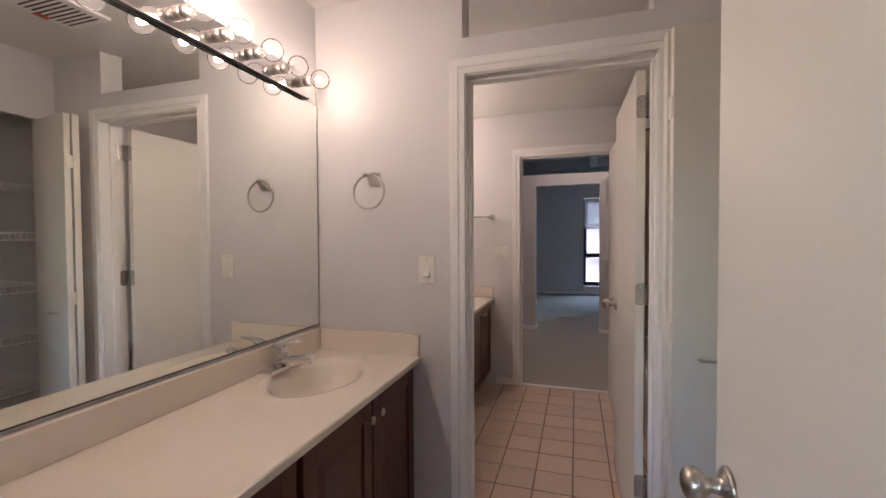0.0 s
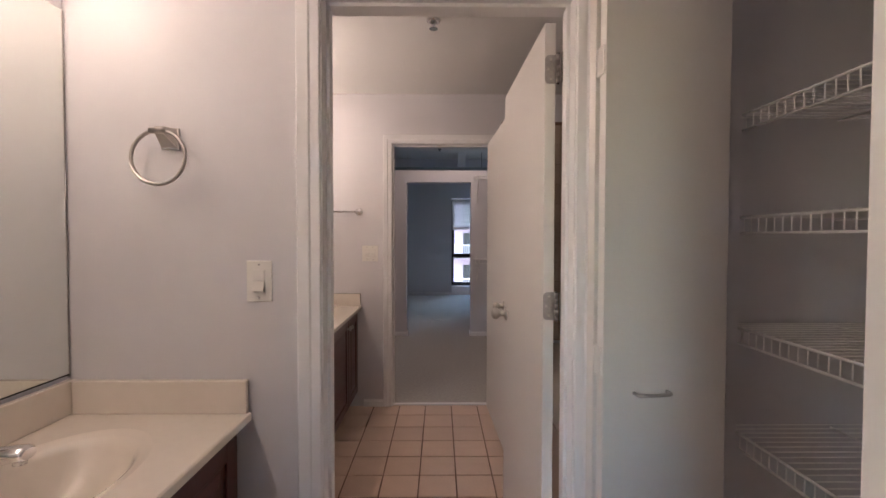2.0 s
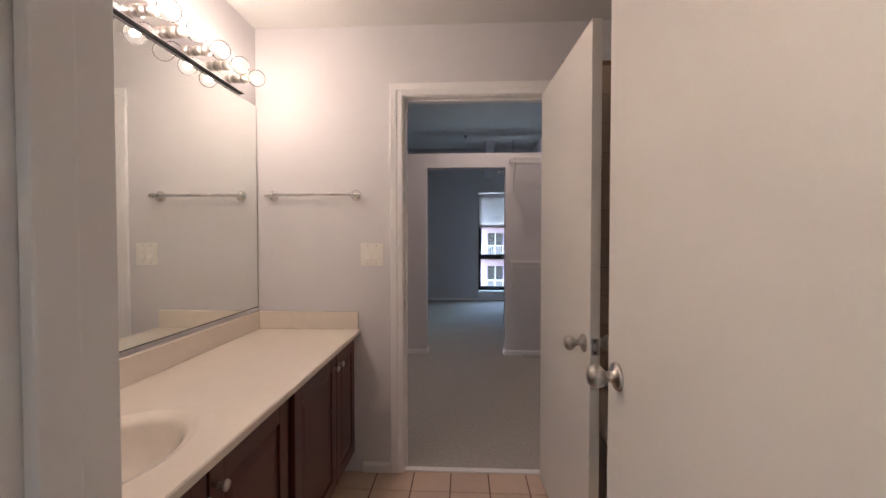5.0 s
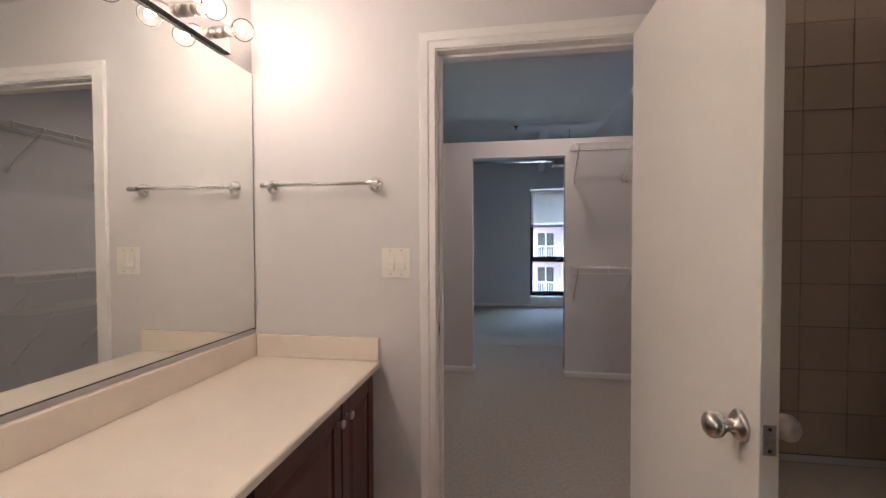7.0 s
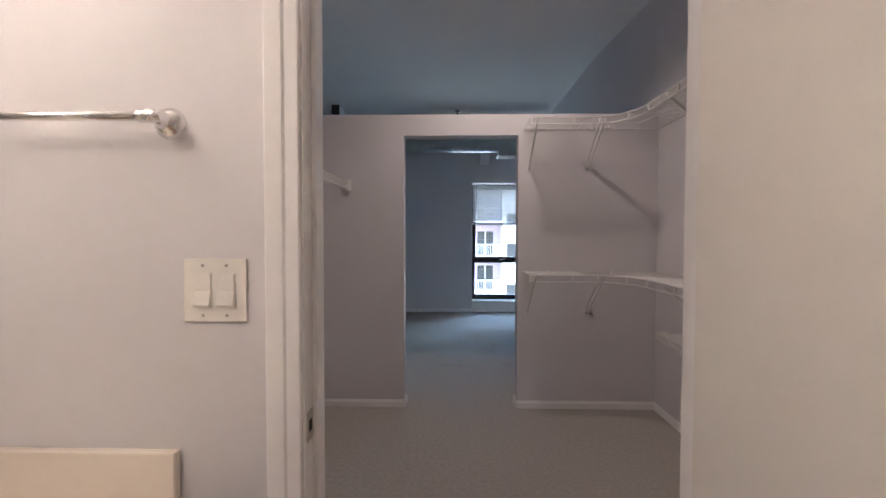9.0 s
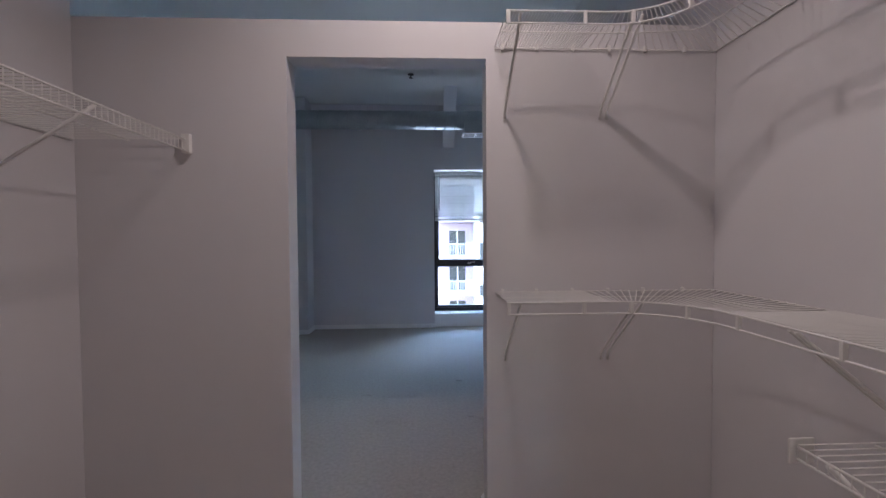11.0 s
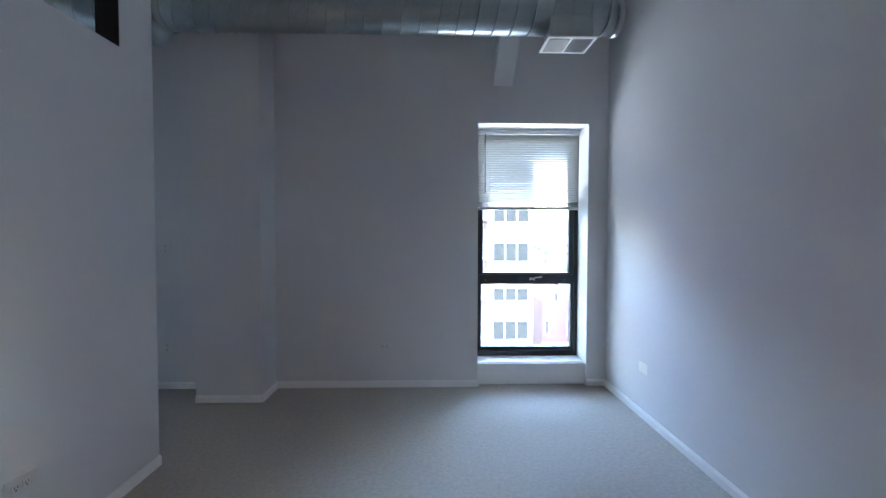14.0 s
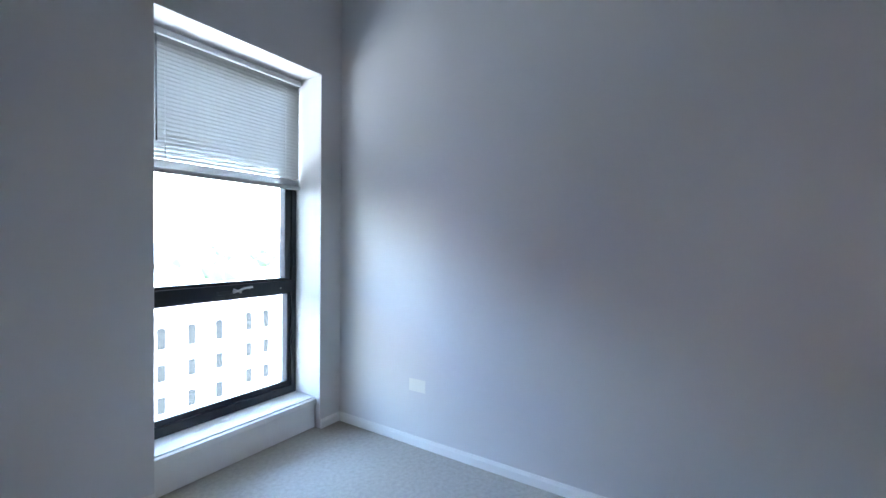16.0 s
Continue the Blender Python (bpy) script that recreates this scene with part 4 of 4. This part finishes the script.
# ---- bedroom: outlets ----


def outlet(at, turn, w, h, label, wide=False, blank=False, mat=PLASTIC):
    o = thing("wall_outlet", label, "outlet", at, turn=turn)
    part("plate", box(B(), -w / 2, w / 2, -0.006, 0, -h / 2, h / 2, 0.002), mat, o)
    if blank:
        part("socket_hole", tube(B(), [(0, -0.0075, 0), (0, -0.0055, 0)], 0.009, 12), SLOT, o)
        return o
    for s in (-0.021, 0.021):
        cx, cz = (s, 0) if wide else (0, s)
        f = part("receptacle", box(B(), cx - 0.016, cx + 0.016, -0.0085, -0.0061, cz - 0.014, cz + 0.014, 0.003), mat, o)
        for q in ((cx - 0.007, cx - 0.005), (cx + 0.005, cx + 0.007)):
            part("slot", box(B(), *q, -0.0092, -0.0086, cz - 0.002, cz + 0.008), SLOT, f)
        part("slot", box(B(), cx - 0.003, cx + 0.003, -0.0092, -0.0086, cz - 0.010, cz - 0.005), SLOT, f)
    return o


outlet((R4 + 0.001, 9.835, 0.352), 90, 0.118, 0.074, "white duplex outlet low on the side wall", True)
outlet((-0.528, W4, 0.350), 0, 0.110, 0.072, "grey duplex outlet low on the window wall", True, mat=PAINT)
outlet((P4, 8.035, 0.372), 90, 0.072, 0.120, "white cable outlet plate low on the partition", False, True)
outlet((P4, 8.505, 0.355), 90, 0.118, 0.074, "grey painted duplex outlet low on the partition", True, mat=PAINT)
outlet((-2.33, W4, 1.17), 0, 0.075, 0.12, "grey wall plate beyond the partition", mat=PAINT)
outlet((-2.33, W4, 0.35), 0, 0.075, 0.12, "grey outlet low beyond the partition", mat=PAINT)

# dents and seams left in the carpet by furniture
for x, y, l, a in ((-0.10, 7.45, 0.26, -3), (0.62, 7.30, 0.26, -4), (0.45, 7.50, 0.05, 10), (0.52, 7.47, 0.06, -12), (-0.35, 7.95, 0.08, -14), (0.42, 8.25, 0.05, 0)):
    de = thing("carpet_crease", "short pressed crease in the carpet pile", "carpet crease", (x, y, 0.0), turn=a)
    bm = B()
    tube(bm, [(-l / 2, 0, 0.0), (-l / 4, 0.002, 0.002), (l / 4, -0.001, 0.002), (l / 2, 0.001, 0.0)], 0.0035, 6)
    part("pile_ridge", bm, CARPET, de)

# ---- outside ----
GROUND = material("far_ground", (0.30, 0.32, 0.27), 0.9, color2=(0.20, 0.22, 0.19), scale=0.05, fine=1.0)
RENDERED = material("white_rendered_facade", (0.36, 0.36, 0.36), 0.8, color2=(0.32, 0.32, 0.32), scale=0.6, fine=20)
LILAC = material("lilac_balcony_wall", (0.22, 0.18, 0.26), 0.8, color2=(0.19, 0.16, 0.22), scale=0.6, fine=20)
BRICK = material("purple_red_brick", (0.080, 0.046, 0.056), 0.85, color2=(0.062, 0.034, 0.043), scale=1.0, fine=25)
PANE = material("dark_far_pane", (0.03, 0.031, 0.032), 0.5, color2=(0.018, 0.02, 0.022), scale=0.5, spec=0.1)
STONE = material("pale_limestone", (0.40, 0.39, 0.38), 0.8, color2=(0.34, 0.33, 0.32), scale=0.7, fine=18)
LEAF = material("hazy_green_foliage", (0.10, 0.13, 0.07), 0.9, color2=(0.06, 0.08, 0.04), scale=0.6, fine=6)
structure("ground", box(B(), -1500, 1500, 11.5, 3000, -14.5, -14.0), GROUND, "pale streets and lots far below", "ground")


def far_window(parent, x, y, z, w, h, lights=3, blind=0.0, frame_mat=None):
    f = part("window", box(B(), x - w / 2, x + w / 2, y - 0.05, y + 0.01, z, z + h), frame_mat or RENDERED, parent)
    pw = w / lights
    for k in range(lights):
        a = x - w / 2 + k * pw + 0.05
        part("pane", box(B(), a, a + pw - 0.1, y - 0.06, y - 0.052, z + 0.06, z + h - 0.06), PANE, f)
        if blind:
            part("roller_blind", box(B(), a, a + pw - 0.1, y - 0.068, y - 0.061, z + h * (1 - blind), z + h - 0.06), STONE, f)
    return f


BYF = 39.5
ap = thing("apartment_building", "white rendered apartment block with strip windows and lilac balconies", "building", (0, 0, -14))
part("wall", box(B(), 4.3, 7.75, BYF, BYF + 14, 0, 23), RENDERED, ap)
part("wall", box(B(), -26, 4.3, BYF + 1.6, BYF + 14, 0, 23), LILAC, ap)
part("roof", box(B(), -26.2, 7.95, BYF - 0.2, BYF + 14, 23.01, 23.5), STONE, ap)
for k in range(7):
    z = 1.07 + 3.06 * k
    far_window(ap, 6.0, BYF, z, 2.8, 1.53, 3, 0.35 if k % 2 else 0.0)
    part("sill_band", box(B(), 4.45, 7.6, BYF - 0.12, BYF - 0.001, z - 0.16, z - 0.02), STONE, ap)
    z += 0.76
    for bx in (1.2, -6.0, -13.0):
        bal = part("balcony", box(B(), bx, bx + 3.0, BYF - 0.5, BYF + 1.6, z + 0.42 - 1.0, z + 0.62 - 1.0), RENDERED, ap)
        part("balcony_door", box(B(), bx + 1.0, bx + 2.4, BYF + 1.54, BYF + 1.59, z - 0.38, z + 1.75), PANE, bal)
        part("door_post", box(B(), bx + 1.66, bx + 1.74, BYF + 1.50, BYF + 1.535, z - 0.38, z + 1.75), RENDERED, bal)
        bm = B()
        box(bm, bx, bx + 3.0, BYF - 0.48, BYF - 0.44, z + 0.58, z + 0.64)
        for q in range(16):
            box(bm, bx + q * 0.198, bx + 0.03 + q * 0.198, BYF - 0.47, BYF - 0.45, z - 0.37, z + 0.58)
        part("railing", bm, RENDERED, bal)

gh = thing("gable_house", "purple-red brick house with a steep gable", "house", (0, 0, -14))
bm = B()
gx0, gx1, gy0, gy1, ez, rz = 10.8, 13.9, 48, 58, 8.3, 10.9
q = [bm.verts.new((x, y, z)) for y in (gy0, gy1) for x, z in ((gx0, 0), (gx1, 0), (gx1, ez), (gx0 + 1.3, rz), (gx0, ez + 0.6))]
bm.faces.new(q[:5][::-1])
bm.faces.new(q[5:])
for k in range(5):
    bm.faces.new((q[k], q[(k + 1) % 5], q[5 + (k + 1) % 5], q[5 + k]))
part("wall", bm, BRICK, gh)
for x, z, w, h in ((12.1, 8.8, 0.5, 1.0), (11.2, 5.6, 0.45, 1.4), (13.4, 5.6, 0.45, 1.6), (12.1, 2.6, 0.6, 1.5), (13.4, 2.4, 0.5, 1.5)):
    far_window(gh, x, gy0, z, w, h, 1, 0, STONE)
part("string_course", box(B(), gx0 - 0.05, gx1 + 0.05, gy0 - 0.08, gy0 - 0.001, 4.6, 4.8), STONE, gh)

rnd = random.Random(5)
for i, (x0, wd, top) in enumerate(((14.1, 8.7, 8.8), (23.2, 7.0, 8.0), (30.6, 8.5, 8.4), (39.6, 9.0, 7.6), (49.2, 10, 8.2), (60, 11, 7.4))):
    rh = thing("row_house", "pale limestone row house with arched windows", "house", (0, 0, -14), "row houses")
    yy = 47 + i * 1.5
    part("wall", box(B(), x0, x0 + wd, yy, yy + 11, 0, top), STONE, rh)
    part("cornice", box(B(), x0 - 0.1, x0 + wd + 0.1, yy - 0.25, yy + 11, top + 0.001, top + 0.35), RENDERED, rh)
    for fl in range(3):
        for k in range(3):
            wx = x0 + wd * (0.2 + 0.28 * k)
            w = far_window(rh, wx, yy, 0.5 + fl * 2.7, 0.72, 1.5, 1, 0, RENDERED)
            if fl == 2:
                part("arch", lathe(B(), [(0.36, 0), (0.36, 0.05), (0.3, 0.06)], pose(wx, yy - 0.001, 0.5 + fl * 2.7 + 1.5, 90, 0, 0), 16), PANE, w)
    part("chimney", box(B(), x0 + wd * 0.85, x0 + wd * 0.85 + 0.5, yy - 0.3, yy + 0.4, 0, top + 1.0), LILAC, rh)

for i in range(26):
    x, y, hgt, ww = rnd.uniform(-40, 260), rnd.uniform(150, 420), rnd.uniform(5, 14), rnd.uniform(10, 30)
    fb = thing("distant_building", "hazy pale low building far off", "building", (x, y, -14), "distant buildings")
    part("wall", box(B(), -ww / 2, ww / 2, 0, 12, 0, hgt), STONE, fb)
    part("roof", box(B(), -ww / 2 - 0.3, ww / 2 + 0.3, -0.3, 12.3, hgt + 0.01, hgt + 0.5), LILAC, fb)
bm = B()
for i in range(700):
    x, y = rnd.uniform(-60, 420), rnd.uniform(110, 600)
    r = rnd.uniform(1.5, 4.5)
    mm = Matrix.Translation((x, y, -14 + r * rnd.uniform(0.8, 1.8))) @ Euler((rnd.random() * 6, rnd.random() * 6, rnd.random() * 6)).to_matrix().to_4x4() @ Matrix.Diagonal((r, r * rnd.uniform(0.7, 1.2), r * rnd.uniform(0.6, 1.1), 1))
    bmesh.ops.create_icosphere(bm, subdivisions=1, radius=1, matrix=mm)
tagged(mesh("far_trees", bm, LEAF), "hazy belt of trees on the horizon", "trees", kind="stuff")

# ---- floor tiles, one by one ----
bm = box(B(), -0.0965, 0.0965, -0.0955, 0.0955, -0.006, 0.0, 0.0022)
ft = bpy.data.meshes.new("tile")
bm.to_mesh(ft)
bm.free()
ft.materials.append(TILE)
for i in range(-4, 6):
    for j in range(-18, 1):
        x, y = -0.0215 + i * 0.2005, 3.973 + j * 0.1975
        if x < -0.95 or x > 1.1 or y < 0.35:
            continue
        o = new("tile", ft)
        o.parent, o.location = tile_bed, (x, y, 0.001 + 0.0004 * math.sin(i * 7.1 + j * 3.3))
